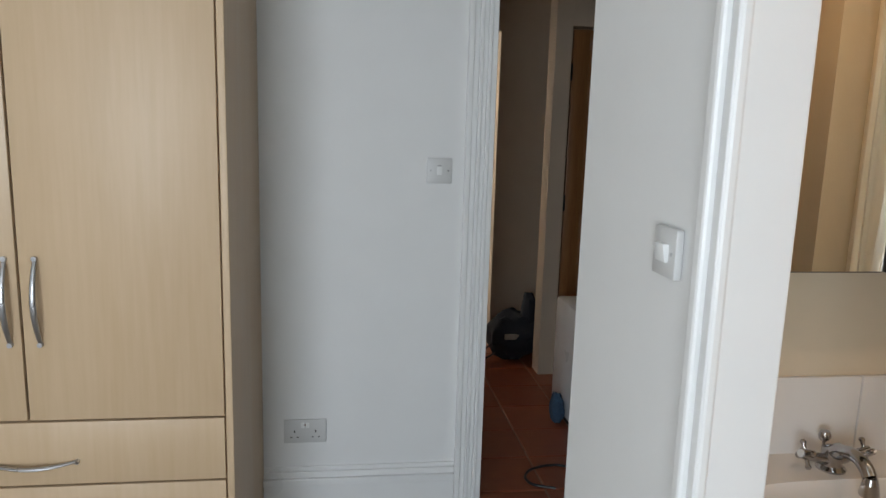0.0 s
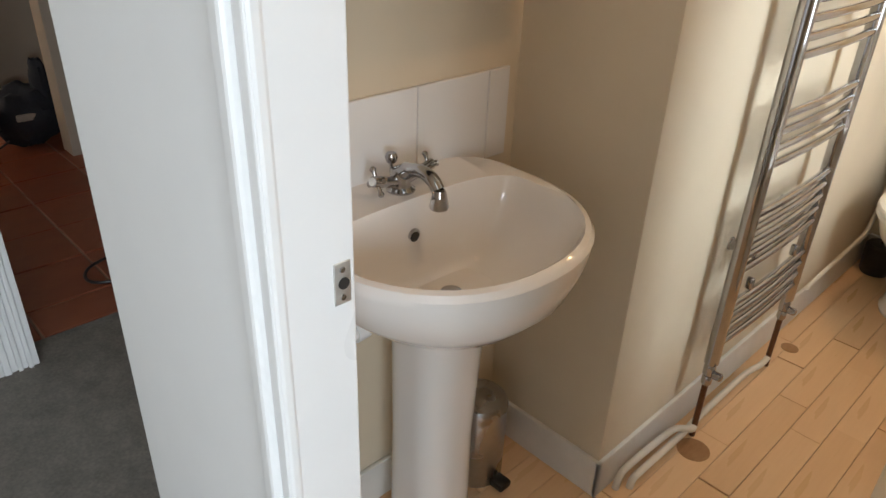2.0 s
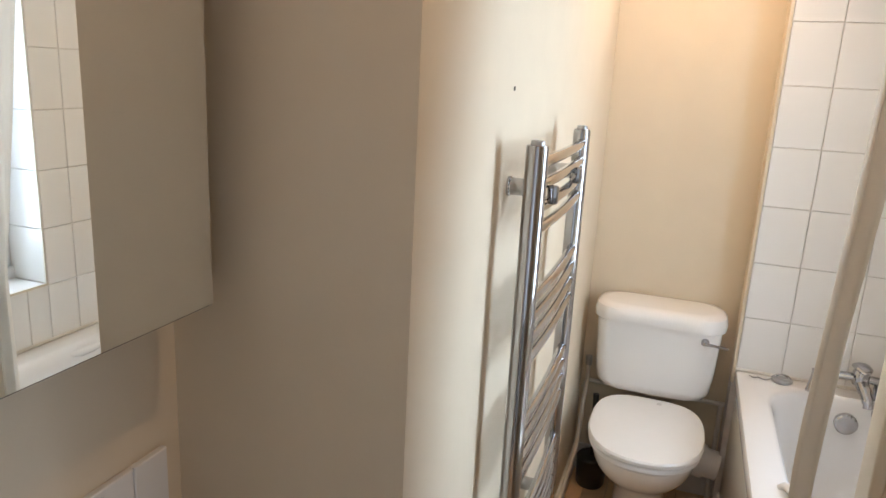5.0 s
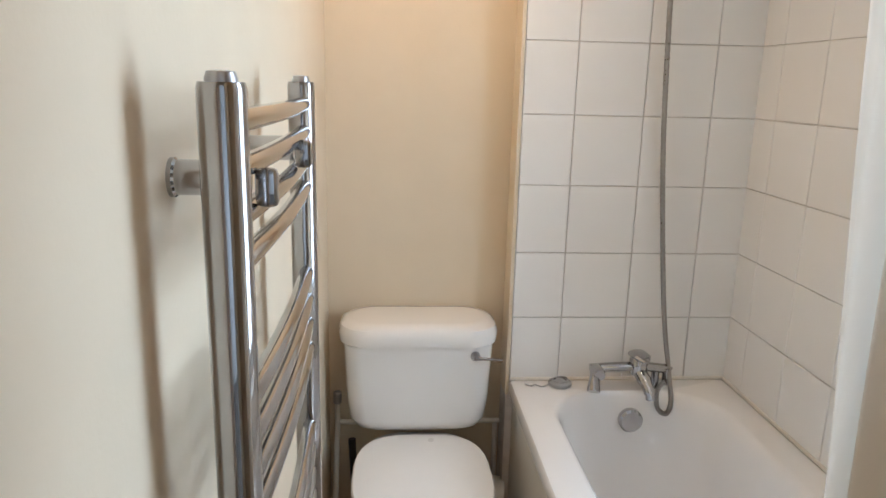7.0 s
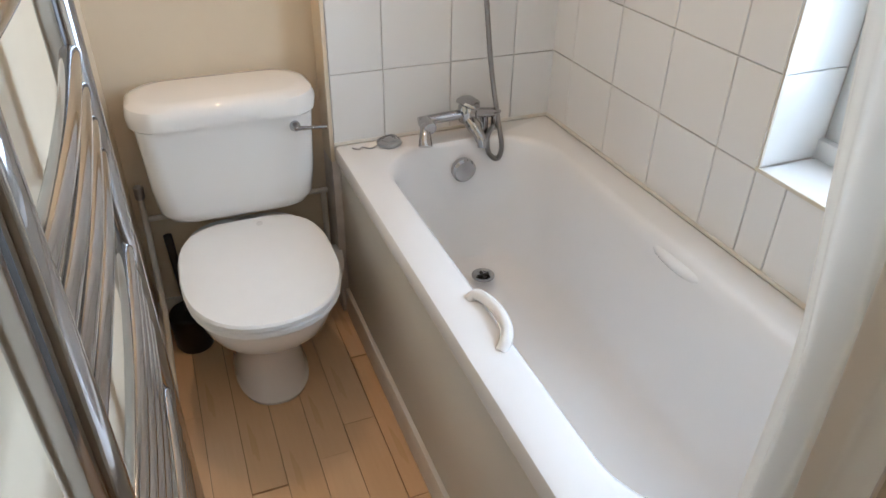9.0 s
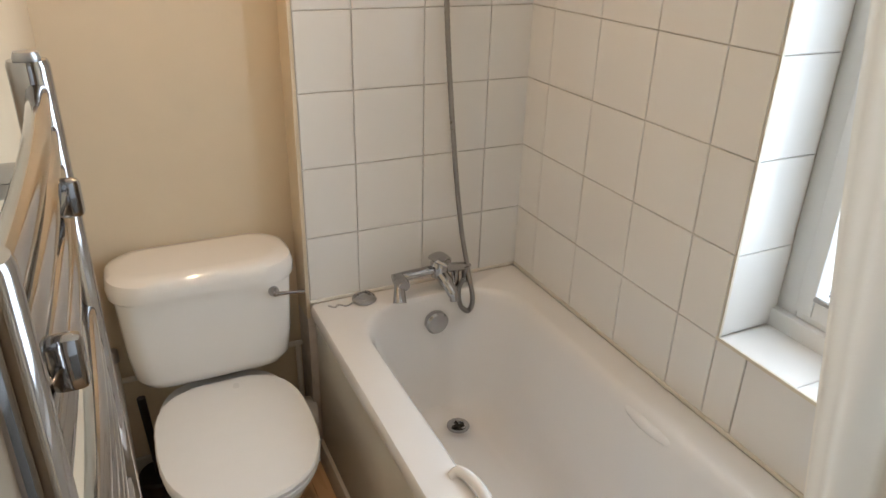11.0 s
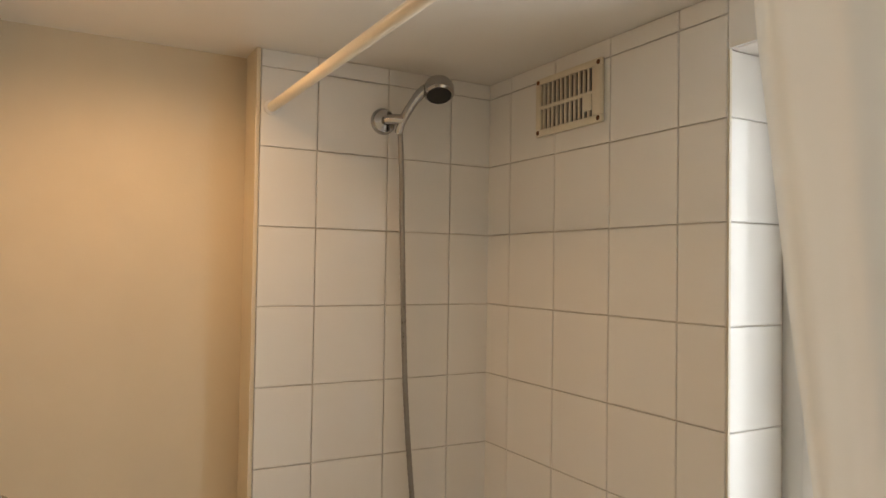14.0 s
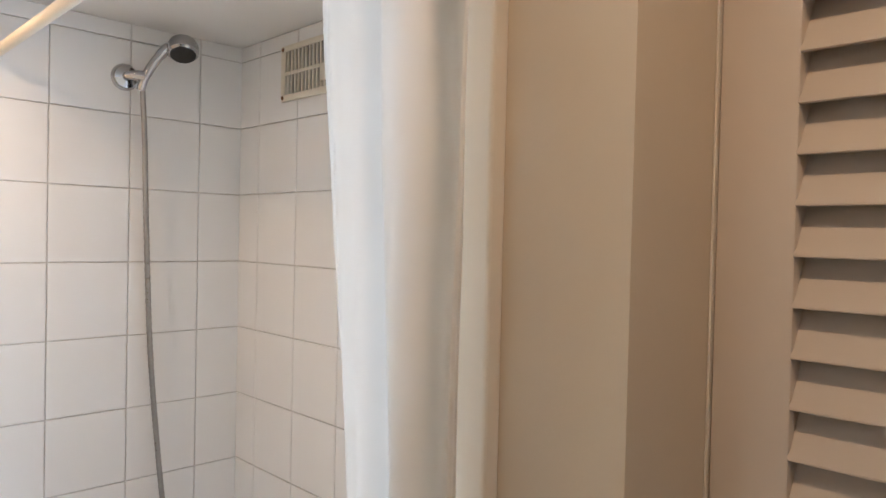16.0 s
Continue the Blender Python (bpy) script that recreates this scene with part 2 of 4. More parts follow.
T0, TOP = FLOOR - 0.15, CEIL + 0.02
wall("wall_north", "cream painted wall behind the toilet", CREAM, (-1.65, 0.115, T0, -0.684, 0.26, TOP))
wall_tap = wall("wall_north_tiled", "white square tiles with grey grout above the bath taps", GROUT, (-0.684, 0.006, T0, 0.0, 0.26, TOP))
wall("wall_west", "cream painted wall behind the towel radiator", CREAM, (-1.65, -1.812, T0, -1.233, 0.115, TOP))
wall("wall_sink", "cream painted wall behind the wash basin", CREAM, (-1.630, -2.645, T0, -1.60, -1.812, 2.5))
WY0, WY1, WZ0, WZ1 = -0.836, -1.46, 0.775, 2.1
wall_bath = wall("wall_east_tiled", "white square tiled wall beside the bath with window", GROUT,
                 (0.006, WY0, T0, 0.32, 0.26, TOP), (0.006, WY1, T0, 0.32, WY0, WZ0), (0.006, WY1, WZ1, 0.32, WY0, TOP), (0.006, -1.683, T0, 0.32, WY1, TOP))
wall("wall_pier", "cream painted stub wall at the end of the bath", CREAM, (-0.622, -1.706, T0, 0.006, -1.553, TOP))
wall("wall_cupboard", "cream wall round the airing cupboard", CREAM, (-0.49, -1.740, T0, 0.32, -1.706, TOP), (-0.05, -2.645, T0, 0.05, -1.725, TOP), (-0.53, -2.645, T0, -0.05, -2.56, TOP), (-0.51, -2.56, 2.06, -0.45, -1.725, TOP))
# wall between bedroom and bathroom, with the door opening
DX0, DX1, PF = -1.117, -0.585, -2.722
wall("wall_partition", "white painted partition wall beside the bathroom doorway", WHITE_WALL,
     (-1.630, PF, T0, DX0, -2.645, 2.5), (DX1, PF, T0, 1.85, -2.645, 2.5), (DX0, PF, 2.02, DX1, -2.645, 2.5))
structure("ceiling_bathroom", boxes((-1.63, -2.645, CEIL, 0.32, 0.26, CEIL + 0.12)), CEILING, "white painted bathroom ceiling", "ceiling")
structure("floor_bathroom", boxes((-1.63, -2.70, FLOOR - 0.1, 0.05, 0.2, FLOOR - 0.006)), KNOT, "light beech strip floor", "floor")

# ---- structure: bedroom and hall ----
wall("wall_bedroom_west", "white painted bedroom wall with a doorway", WHITE_WALL,
     (-2.86, -5.75, T0, -2.72, -2.696, 2.5), (-2.86, -1.80, T0, -2.72, -1.2, 2.5), (-2.86, -2.696, 2.05, -2.72, -1.80, 2.5))
wall("wall_bedroom_nook", "white painted wall at the end of the passage", WHITE_WALL, (-2.72, -1.45, T0, -1.63, -1.30, 2.5))
wall("wall_bedroom_south", "white painted bedroom wall", WHITE_WALL, (-2.86, -5.75, T0, 1.85, -5.6, 2.5))
wall("wall_bedroom_east", "white painted bedroom wall with window opening", WHITE_WALL,
     (1.7, -5.6, T0, 1.85, -5.05, 2.5), (1.7, -3.55, T0, 1.85, PF, 2.5), (1.7, -5.05, T0, 1.85, -3.55, 0.8), (1.7, -5.05, 2.2, 1.85, -3.55, 2.5))
structure("ceiling_bedroom", boxes((-2.86, -5.75, 2.5, 1.85, -1.3, 2.62)), CEILING, "white painted bedroom ceiling", "ceiling")
structure("floor_bedroom", boxes((-2.83, -5.6, FLOOR - 0.1, 1.7, -2.70, FLOOR), (-2.83, -2.70, FLOOR - 0.1, -1.63, -1.45, FLOOR)), CARPET, "grey brown cut pile carpet", "floor")
floor_hall = structure("floor_hall", boxes((-7.2, -4.6, FLOOR - 0.1, -2.83, -0.6, FLOOR - 0.006)), TERRAGROUT, "worn terracotta tile floor in dark hall", "floor")
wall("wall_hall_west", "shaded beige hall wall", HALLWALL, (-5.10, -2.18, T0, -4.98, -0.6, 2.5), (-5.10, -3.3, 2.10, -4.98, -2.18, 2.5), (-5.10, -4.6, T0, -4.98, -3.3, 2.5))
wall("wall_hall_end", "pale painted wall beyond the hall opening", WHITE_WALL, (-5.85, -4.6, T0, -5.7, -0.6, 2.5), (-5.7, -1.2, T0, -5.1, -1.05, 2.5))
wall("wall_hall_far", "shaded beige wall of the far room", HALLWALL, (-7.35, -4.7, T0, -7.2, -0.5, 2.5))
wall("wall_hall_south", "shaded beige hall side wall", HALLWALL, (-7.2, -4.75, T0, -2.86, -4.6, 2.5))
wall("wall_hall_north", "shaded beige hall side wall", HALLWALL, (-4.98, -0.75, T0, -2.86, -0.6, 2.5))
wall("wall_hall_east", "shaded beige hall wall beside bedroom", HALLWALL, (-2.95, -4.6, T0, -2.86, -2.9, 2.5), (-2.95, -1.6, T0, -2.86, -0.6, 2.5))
structure("ceiling_hall", boxes((-7.35, -4.75, 2.5, -2.86, -0.5, 2.62)), CEILING, "white hall ceiling in shade", "ceiling")

# ---- trim, doors, window ----
SKH = 0.115
structure("baseboard_bathroom", boxes((-1.60, -1.824, FLOOR, -1.221, -1.812, FLOOR + SKH), (-1.233, -1.824, FLOOR, -1.221, 0.103, FLOOR + SKH),
          (-1.60, -2.645, FLOOR, -1.587, -1.824, FLOOR + SKH), (-1.221, 0.103, FLOOR, -0.684, 0.115, FLOOR + SKH), bevel=0.003), SKIRT, "chipped white gloss skirting board", "skirting")


def profile_run(bm, steps, make):
    for s in steps:
        box(bm, *make(*s), bevel=0.0025)
    return bm


# bedroom skirting: tall board with a moulded top
sk = bmesh.new()
for h0, h1, d in ((0, 0.235, 0.018), (0.235, 0.262, 0.026), (0.262, 0.285, 0.015), (0.285, 0.302, 0.009)):
    box(sk, -2.72, -3.47, FLOOR + h0, -2.72 + d, -2.773, FLOOR + h1, bevel=0.003)
    box(sk, -1.630 - d, PF, FLOOR + h0, -1.630, -1.45, FLOOR + h1, bevel=0.003)
    box(sk, -1.630 - d, PF - d, FLOOR + h0, -1.160, PF, FLOOR + h1, bevel=0.003)
structure("baseboard_bedroom", sk, WHITE_GLOSS, "tall white moulded skirting board", "skirting")

# hall doorway architrave and lining
ar = bmesh.new()
for y0, y1, d in ((-2.797, -2.768, 0.022), (-2.768, -2.742, 0.014), (-2.742, -2.722, 0.024), (-2.722, -2.700, 0.016), (-2.700, -2.680, 0.026), (-2.680, -2.652, 0.018)):
    box(ar, -2.72, -2.674 + (y0 + 2.652) * 0.68, FLOOR, -2.72 + d, -2.674 + (y1 + 2.652) * 0.68, 2.16, bevel=0.003)
    box(ar, -2.72, -2.676, 2.03 - (y0 + 2.652) - (y1 - y0), -2.72 + d, -1.75, 2.03 - (y0 + 2.652), bevel=0.004)
for z0, d in ((FLOOR, 0.022),):
    box(ar, -2.72, -1.82, z0, -2.72 + d, -1.70, 2.16, bevel=0.004)
box(ar, -2.87, -2.698, FLOOR, -2.718, -2.674, 2.05, bevel=0.002)
box(ar, -2.87, -1.822, FLOOR, -2.718, -1.80, 2.05, bevel=0.002)
box(ar, -2.87, -2.674, 2.03, -2.718, -1.82, 2.05, bevel=0.002)
structure("trim_hall_doorway", ar, WHITE_GLOSS, "white gloss moulded door architrave", "trim")

# bathroom doorway: lining, stops and architraves
jb = bmesh.new()
box(jb, DX0, -2.740, FLOOR, -1.101, -2.6425, 2.02, bevel=0.003)
box(jb, -0.605, -2.740, FLOOR, DX1, -2.660, 2.02, bevel=0.003)
box(jb, -1.101, -2.740, 2.0, -0.605, -2.660, 2.02, bevel=0.003)
for x0, x1, d in ((-1.165, -1.145, 0.012), (-1.145, -1.123, 0.026), (-1.123, -1.099, 0.017)):
    box(jb, x0, PF - d, FLOOR, x1, PF, 2.1, bevel=0.005)
    box(jb, -1.702 - x1, PF - d, FLOOR, -1.702 - x0, PF, 2.1, bevel=0.005)
    box(jb, -1.099, PF - d, 2.0 - (x1 + 1.077), -0.603, PF, 2.0 - (x0 + 1.077), bevel=0.005)
structure("trim_bathroom_doorway", jb, WHITE_GLOSS, "white gloss door lining and architrave", "trim")

keep = thing("strike_plate", (-1.096, -2.672, 0.99), "small worn steel strike plate screwed to white door jamb", "strike plate")
part("plate", boxes((-1.0975, -2.682, 0.984, -1.0948, -2.6615, 1.032), bevel=0.001), NICKEL, keep)
part("latch_hole", cyl((-1.0947, -2.671, 1.008), 0.0065, 0.0012, "x"), DARK, keep, "dark latch hole")
for dz in (-0.016, 0.016):
    part("screw", lathe(bmesh.new(), (-1.0948, -2.672, 1.008 + dz), [(0.0035, 0), (0.003, 0.0012), (0.001, 0.0016)], "x", 10), CHROME, keep)

keep.location += Vector((-0.004, 0.012, 0.006))
# bathroom door, open into the room
H0, H1 = Vector((-0.608, -2.655, 0)), Vector((-0.675, -2.095, 0))
along = (H1 - H0).normalized()
across = Vector((-along.y, along.x, 0))


def oriented(bm, l0, l1, d0, d1, z0, z1, bevel=0.003):
    tmp = bmesh.new()
    box(tmp, l0, d0, z0, l1, d1, z1, bevel=bevel)
    for v in tmp.verts:
        v.co = H0 + along * v.co.x + across * v.co.y + Vector((0, 0, v.co.z))
    me = bpy.data.meshes.new("scratch")
    tmp.to_mesh(me)
    tmp.free()
    bm.from_mesh(me)
    bpy.data.meshes.remove(me)
    return bm


DL = (H1 - H0).length
door = thing("door_bathroom", (H0.x, H0.y, FLOOR), "cream flush bathroom door standing open with grey bow handle", "door")
door["kind"] = "structure"
part("leaf", oriented(bmesh.new(), 0.0, DL, -0.038, 0.0, FLOOR + 0.008, 1.99), CREAM_GLOSS, door)


def bow_handle(p0, p1, out, rise, width, thick, name, parent, mat):
    p0, p1, out = Vector(p0), Vector(p1), Vector(out)
    pts = [p0 + (p1 - p0) * (i / 16) + out * (rise * math.sin(math.pi * i / 16) ** 0.8) for i in range(17)]
    rad = [width * (0.75 + 0.35 * math.sin(math.pi * i / 16)) for i in range(17)]
    bm = tube(bmesh.new(), pts, rad, 10, thick)
    for p in (p0, p1):
        tube(bm, [p - out * 0.004, p + out * 0.010], width * 0.9, 10)
    return part(name, bm, mat, parent)


hp = H0 + along * (DL - 0.012)
bow_handle((hp.x, hp.y, 1.03), (hp.x, hp.y, 1.235), across, 0.045, 0.008, 0.8, "handle", door, DULL_STEEL)["label"] = "dull grey bow pull handle"
for hz in (0.25, 1.75):
    part("hinge", cyl((H0.x + 0.004, H0.y - 0.004, hz), 0.006, 0.08, n=12), DULL_STEEL, door)

# bathroom window in its tiled reveal
win = thing("window_1", (0.19, (WY0 + WY1) / 2, WZ0), "white framed bathroom window with frosted pane", "window")
win["kind"] = "structure"
wf = bmesh.new()
for y0, y1, z0, z1 in ((WY0 - 0.05, WY0, WZ0, WZ1), (WY1, WY1 + 0.05, WZ0, WZ1), (WY1 + 0.05, WY0 - 0.05, WZ0, WZ0 + 0.06), (WY1 + 0.05, WY0 - 0.05, WZ1 - 0.05, WZ1)):
    box(wf, 0.165, y0, z0, 0.225, y1, z1, bevel=0.004)
part("window_frame", wf, WHITE_GLOSS, win)
sf = bmesh.new()
a0, a1, c0, c1 = WY1 + 0.05, WY0 - 0.05, WZ0 + 0.06, WZ1 - 0.05
for y0, y1, z0, z1 in ((a1 - 0.04, a1, c0, c1), (a0, a0 + 0.04, c0, c1), (a0 + 0.04, a1 - 0.04, c0, c0 + 0.045), (a0 + 0.04, a1 - 0.04, c1 - 0.04, c1)):
    box(sf, 0.155, y0, z0, 0.205, y1, z1, bevel=0.005)
part("sash", sf, WHITE_GLOSS, win)
pane = part("pane", boxes((0.178, a0 + 0.03, c0 + 0.03, 0.184, a1 - 0.03, c1 - 0.03)), GLASS, win, "frosted glass pane")
pane.visible_shadow = False
part("window_stay", tube(bmesh.new(), [(0.15, -0.93, 0.885), (0.148, -1.0, 0.888), (0.15, -1.15, 0.885)], 0.006, 8), DULL_STEEL, win)
part("window_sill", boxes((0.143, WY1, WZ0, 0.165, WY0, WZ0 + 0.045), bevel=0.003), WHITE_GLOSS, win)

# ---- sanitary ware ----
bath = thing("bathtub", (-0.34, -0.77, FLOOR), "white acrylic bath with side panel and molded grips", "bathtub")
BR = 0.57
bcx, bcy, bhx, bhy = -0.34, -0.7765, 0.338, 0.7745
ix, iy = (-0.594 - 0.085) / 2, (-0.088 - 1.41) / 2
ihx, ihy = (0.594 - 0.085) / 2, (1.41 - 0.088) / 2
rings = [rounded(bcx, bcy, bhx - 0.004, bhy - 0.002, 0.012, BR - 0.045), rounded(bcx, bcy, bhx, bhy, 0.012, BR - 0.04), rounded(bcx, bcy, bhx, bhy, 0.014, BR - 0.010),
         rounded(bcx, bcy, bhx - 0.004, bhy - 0.004, 0.014, BR - 0.002), rounded(bcx, bcy, bhx - 0.012, bhy - 0.012, 0.016, BR)]
for e, z, r in ((0, BR + 0.001, 0.16), (0.010, BR - 0.004, 0.16), (0.018, BR - 0.014, 0.16), (0.026, BR - 0.04, 0.165), (0.045, BR - 0.16, 0.17), (0.062, BR - 0.28, 0.17), (0.085, BR - 0.345, 0.165), (0.12, BR - 0.375, 0.14), (0.17, BR - 0.385, 0.09)):
    slope = e * 1.5
    rings.append(rounded(ix, iy + slope * 0.72, ihx - e, ihy - slope, min(r, ihx - e - 0.005), z))
tub = part("tub", loft(bmesh.new(), rings, False, True), ACRYLIC, bath)
part("side_panel", boxes((-0.664, -1.551, FLOOR + 0.09, -0.654, -0.002, BR - 0.042), bevel=0.002), PANEL, bath)
part("panel_bead", boxes((-0.672, -1.551, BR - 0.058, -0.662, -0.002, BR - 0.043), bevel=0.004), SEAL, bath)
part("plinth", boxes((-0.676, -1.551, FLOOR, -0.656, -0.002, FLOOR + 0.095), bevel=0.003), SKIRT, bath)
grip = curve([(-0.605, -0.785, BR - 0.003), (-0.592, -0.788, BR + 0.008), (-0.582, -0.812, BR + 0.013), (-0.577, -0.858, BR + 0.014), (-0.584, -0.908, BR + 0.013), (-0.598, -0.934, BR + 0.008), (-0.612, -0.944, BR - 0.004)], 6)
part("grip", tube(bmesh.new(), grip, 0.0125, 12, 0.9), ACRYLIC, bath, "white plastic grab handle")
g2 = curve([(-0.080, -0.695, BR - 0.036), (-0.098, -0.718, BR - 0.037), (-0.106, -0.80, BR - 0.036), (-0.092, -0.875, BR - 0.034), (-0.072, -0.898, BR - 0.032)], 6)
part("grip", tube(bmesh.new(), g2, [0.007 + 0.008 * math.sin(math.pi * i / (len(g2) - 1)) ** 0.6 for i in range(len(g2))], 12, 1.0), ACRYLIC, bath)
part("drain", lathe(bmesh.new(), (-0.322, -0.268, BR - 0.357), [(0.034, 0), (0.034, 0.003), (0.026, 0.004), (0.022, 0.001), (0.0, 0.001)][:4], "z", 24), CHROME, bath)
part("drain_grid", boxes((-0.340, -0.271, BR - 0.3555, -0.304, -0.265, BR - 0.352), (-0.325, -0.286, BR - 0.3555, -0.319, -0.250, BR - 0.352)), DARK, bath)
part("overflow_knob", lathe(bmesh.new(), (-0.328, -0.100, 0.488), [(0.030, 0.006), (0.036, -0.006), (0.036, -0.022), (0.030, -0.028), (0.008, -0.029)], "y", 28), CHROME, bath, "round chrome overflow knob")

seal = bmesh.new()
tube(seal, [(-0.676, -0.001, BR + 0.002), (-0.003, -0.001, BR + 0.002)], 0.006, 6)
tube(seal, [(-0.001, -0.001, BR + 0.002), (-0.001, -1.551, BR + 0.002)], 0.006, 6)
structure("trim_bath_sealant", seal, SEAL, "yellowed white sealant bead along the bath", "sealant")

tap = thing("bath_mixer_tap", (-0.30, -0.065, BR), "chrome bath shower mixer tap on bath rim", "tap")
tb = tube(bmesh.new(), curve([(-0.445, -0.060, 0.640), (-0.40, -0.062, 0.644), (-0.30, -0.064, 0.648), (-0.215, -0.064, 0.640)], 5), 0.0145, 14)
part("body", tb, CHROME, tap)
part("leg", lathe(bmesh.new(), (-0.245, -0.062, BR), [(0.026, 0), (0.026, 0.004), (0.013, 0.012), (0.012, 0.075)], "z", 18), CHROME, tap)
part("end_cap", lathe(bmesh.new(), (-0.430, -0.085, 0.640), [(0.016, -0.03), (0.019, -0.022), (0.019, 0.015), (0.012, 0.02)], "y", 16), CHROME, tap)
part("side_spout", tube(bmesh.new(), [(-0.435, -0.072, 0.643), (-0.441, -0.100, 0.632), (-0.449, -0.124, 0.594)], [0.013, 0.015, 0.020], 16), CHROME, tap)
part("cartridge", lathe(bmesh.new(), (-0.300, -0.064, 0.640), [(0.024, -0.015), (0.027, 0.0), (0.027, 0.030), (0.022, 0.037)], "z", 22), CHROME, tap)
part("lever", tube(bmesh.new(), [(-0.302, -0.050, 0.684), (-0.300, -0.095, 0.688), (-0.295, -0.120, 0.682)], [0.029, 0.026, 0.008], 16, 0.45), CHROME, tap)
part("spout", tube(bmesh.new(), curve([(-0.298, -0.070, 0.635), (-0.290, -0.100, 0.616), (-0.282, -0.128, 0.590), (-0.280, -0.132, 0.572)], 5), [0.021] * 6 + [0.017] * 5 + [0.014] * 5, 14), CHROME, tap)
part("hose_outlet", lathe(bmesh.new(), (-0.212, -0.066, 0.590), [(0.010, 0), (0.013, 0.004), (0.013, 0.045), (0.017, 0.055)], "z", 16), CHROME, tap)

tap.location.z -= 0.010

shower = thing("hand_shower", (-0.35, 0.0, 2.07), "chrome hand shower on wall bracket with steel hose", "shower")
part("rosette", lathe(bmesh.new(), (-0.344, 0.0, 2.067), [(0.036, 0.0), (0.036, -0.006), (0.030, -0.014), (0.012, -0.018), (0.010, -0.030)], "y", 28), CHROME, shower)
part("cradle", tube(bmesh.new(), [(-0.348, -0.028, 2.067), (-0.330, -0.045, 2.068), (-0.310, -0.055, 2.066)], [0.012, 0.014, 0.016], 12), CHROME, shower)
part("grip", tube(bmesh.new(), curve([(-0.318, -0.045, 2.030), (-0.312, -0.055, 2.062), (-0.296, -0.070, 2.100), (-0.272, -0.085, 2.138), (-0.250, -0.098, 2.156)], 6), [0.011] * 8 + [0.0125] * 8 + [0.014] * 9, 14), CHROME, shower)
head = bmesh.new()
hm = Matrix.Translation((-0.232, -0.108, 2.150)) @ Euler((radians(-24), radians(10), 0)).to_matrix().to_4x4()
lathe(head, (0, 0, 0), [(0.034, -0.024), (0.040, -0.019), (0.041, 0.002), (0.035, 0.016), (0.018, 0.024)], "z", 24)
head.transform(hm)
part("shower_head", head, CHROME, shower)
face = lathe(bmesh.new(), (0, 0, 0), [(0.032, -0.0265), (0.034, -0.0235)], "z", 24)
face.transform(hm)
part("spray_face", face, BLACK, shower, "dark spray face")
hose = curve([(-0.314, -0.048, 2.030), (-0.306, -0.046, 1.90), (-0.297, -0.040, 1.70), (-0.280, -0.036, 1.35), (-0.256, -0.038, 1.06), (-0.228, -0.050, 0.78), (-0.208, -0.075, 0.62),
              (-0.210, -0.115, 0.545), (-0.232, -0.135, 0.518), (-0.255, -0.125, 0.535), (-0.245, -0.09, 0.57), (-0.214, -0.068, 0.596)], 34)
part("hose", tube(bmesh.new(), hose, [0.0078 if i % 2 else 0.0066 for i in range(len(hose))], 10), HOSE, shower, "ribbed steel shower hose")

plug = thing("bath_plug", (-0.545, -0.045, BR), "grey metal plug with coiled ball chain on rim", "plug")
part("stopper", lathe(bmesh.new(), (-0.53, -0.048, BR + 0.001), [(0.030, 0), (0.036, 0.005), (0.034, 0.012), (0.016, 0.016), (0.006, 0.022)], "z", 20), DULL_STEEL, plug)
ch = curve([(-0.50, -0.055, BR + 0.014), (-0.515, -0.03, BR + 0.02), (-0.55, -0.035, BR + 0.017), (-0.54, -0.065, BR + 0.017), (-0.51, -0.06, BR + 0.02), (-0.525, -0.035, BR + 0.022),
            (-0.555, -0.05, BR + 0.012), (-0.585, -0.06, BR + 0.003), (-0.605, -0.045, BR + 0.003), (-0.62, -0.055, BR + 0.003), (-0.635, -0.04, BR + 0.003)], 10)
part("chain", tube(bmesh.new(), ch, [0.0032 if i % 2 else 0.0016 for i in range(len(ch))], 6), DULL_STEEL, plug)

# toilet
toilet = thing("toilet", (-0.95, -0.25, FLOOR), "white ceramic close coupled toilet with closed seat lid", "toilet")
TX = -0.952


def egg(cx, y_back, y_front, hw, z, n=36, power=2.3):
    cy, hl = (y_back + y_front) / 2, (y_back - y_front) / 2
    pts = []
    for i in range(n):
        a = 2 * math.pi * i / n
        c, s = math.cos(a), math.sin(a)
        p = power if s < 0 else 3.2
        pts.append(Vector((cx + hw * math.copysign(abs(c) ** (2 / p), c), cy + hl * math.copysign(abs(s) ** (2 / p), s), z)))
    return pts


bowl = []
for z, yb, yf, hw in ((FLOOR, -0.02, -0.335, 0.100), (FLOOR + 0.012, -0.02, -0.340, 0.103), (FLOOR + 0.03, -0.02, -0.330, 0.095), (0.10, -0.02, -0.32, 0.090), (0.17, -0.02, -0.335, 0.094),
                      (0.22, -0.01, -0.38, 0.115), (0.27, 0.0, -0.46, 0.148), (0.32, 0.01, -0.515, 0.168), (0.365, 0.01, -0.540, 0.178), (0.385, 0.01, -0.544, 0.180), (0.392, 0.01, -0.540, 0.177)):
    bowl.append(egg(TX, yb, yf, hw, z))
part("bowl", loft(bmesh.new(), bowl), CERAMIC, toilet)
part("seat", loft(bmesh.new(), [egg(TX, -0.09, -0.548, 0.180, 0.393), egg(TX, -0.088, -0.554, 0.185, 0.397), egg(TX, -0.088, -0.554, 0.185, 0.408), egg(TX, -0.09, -0.550, 0.182, 0.412)]), PLASTIC, toilet)
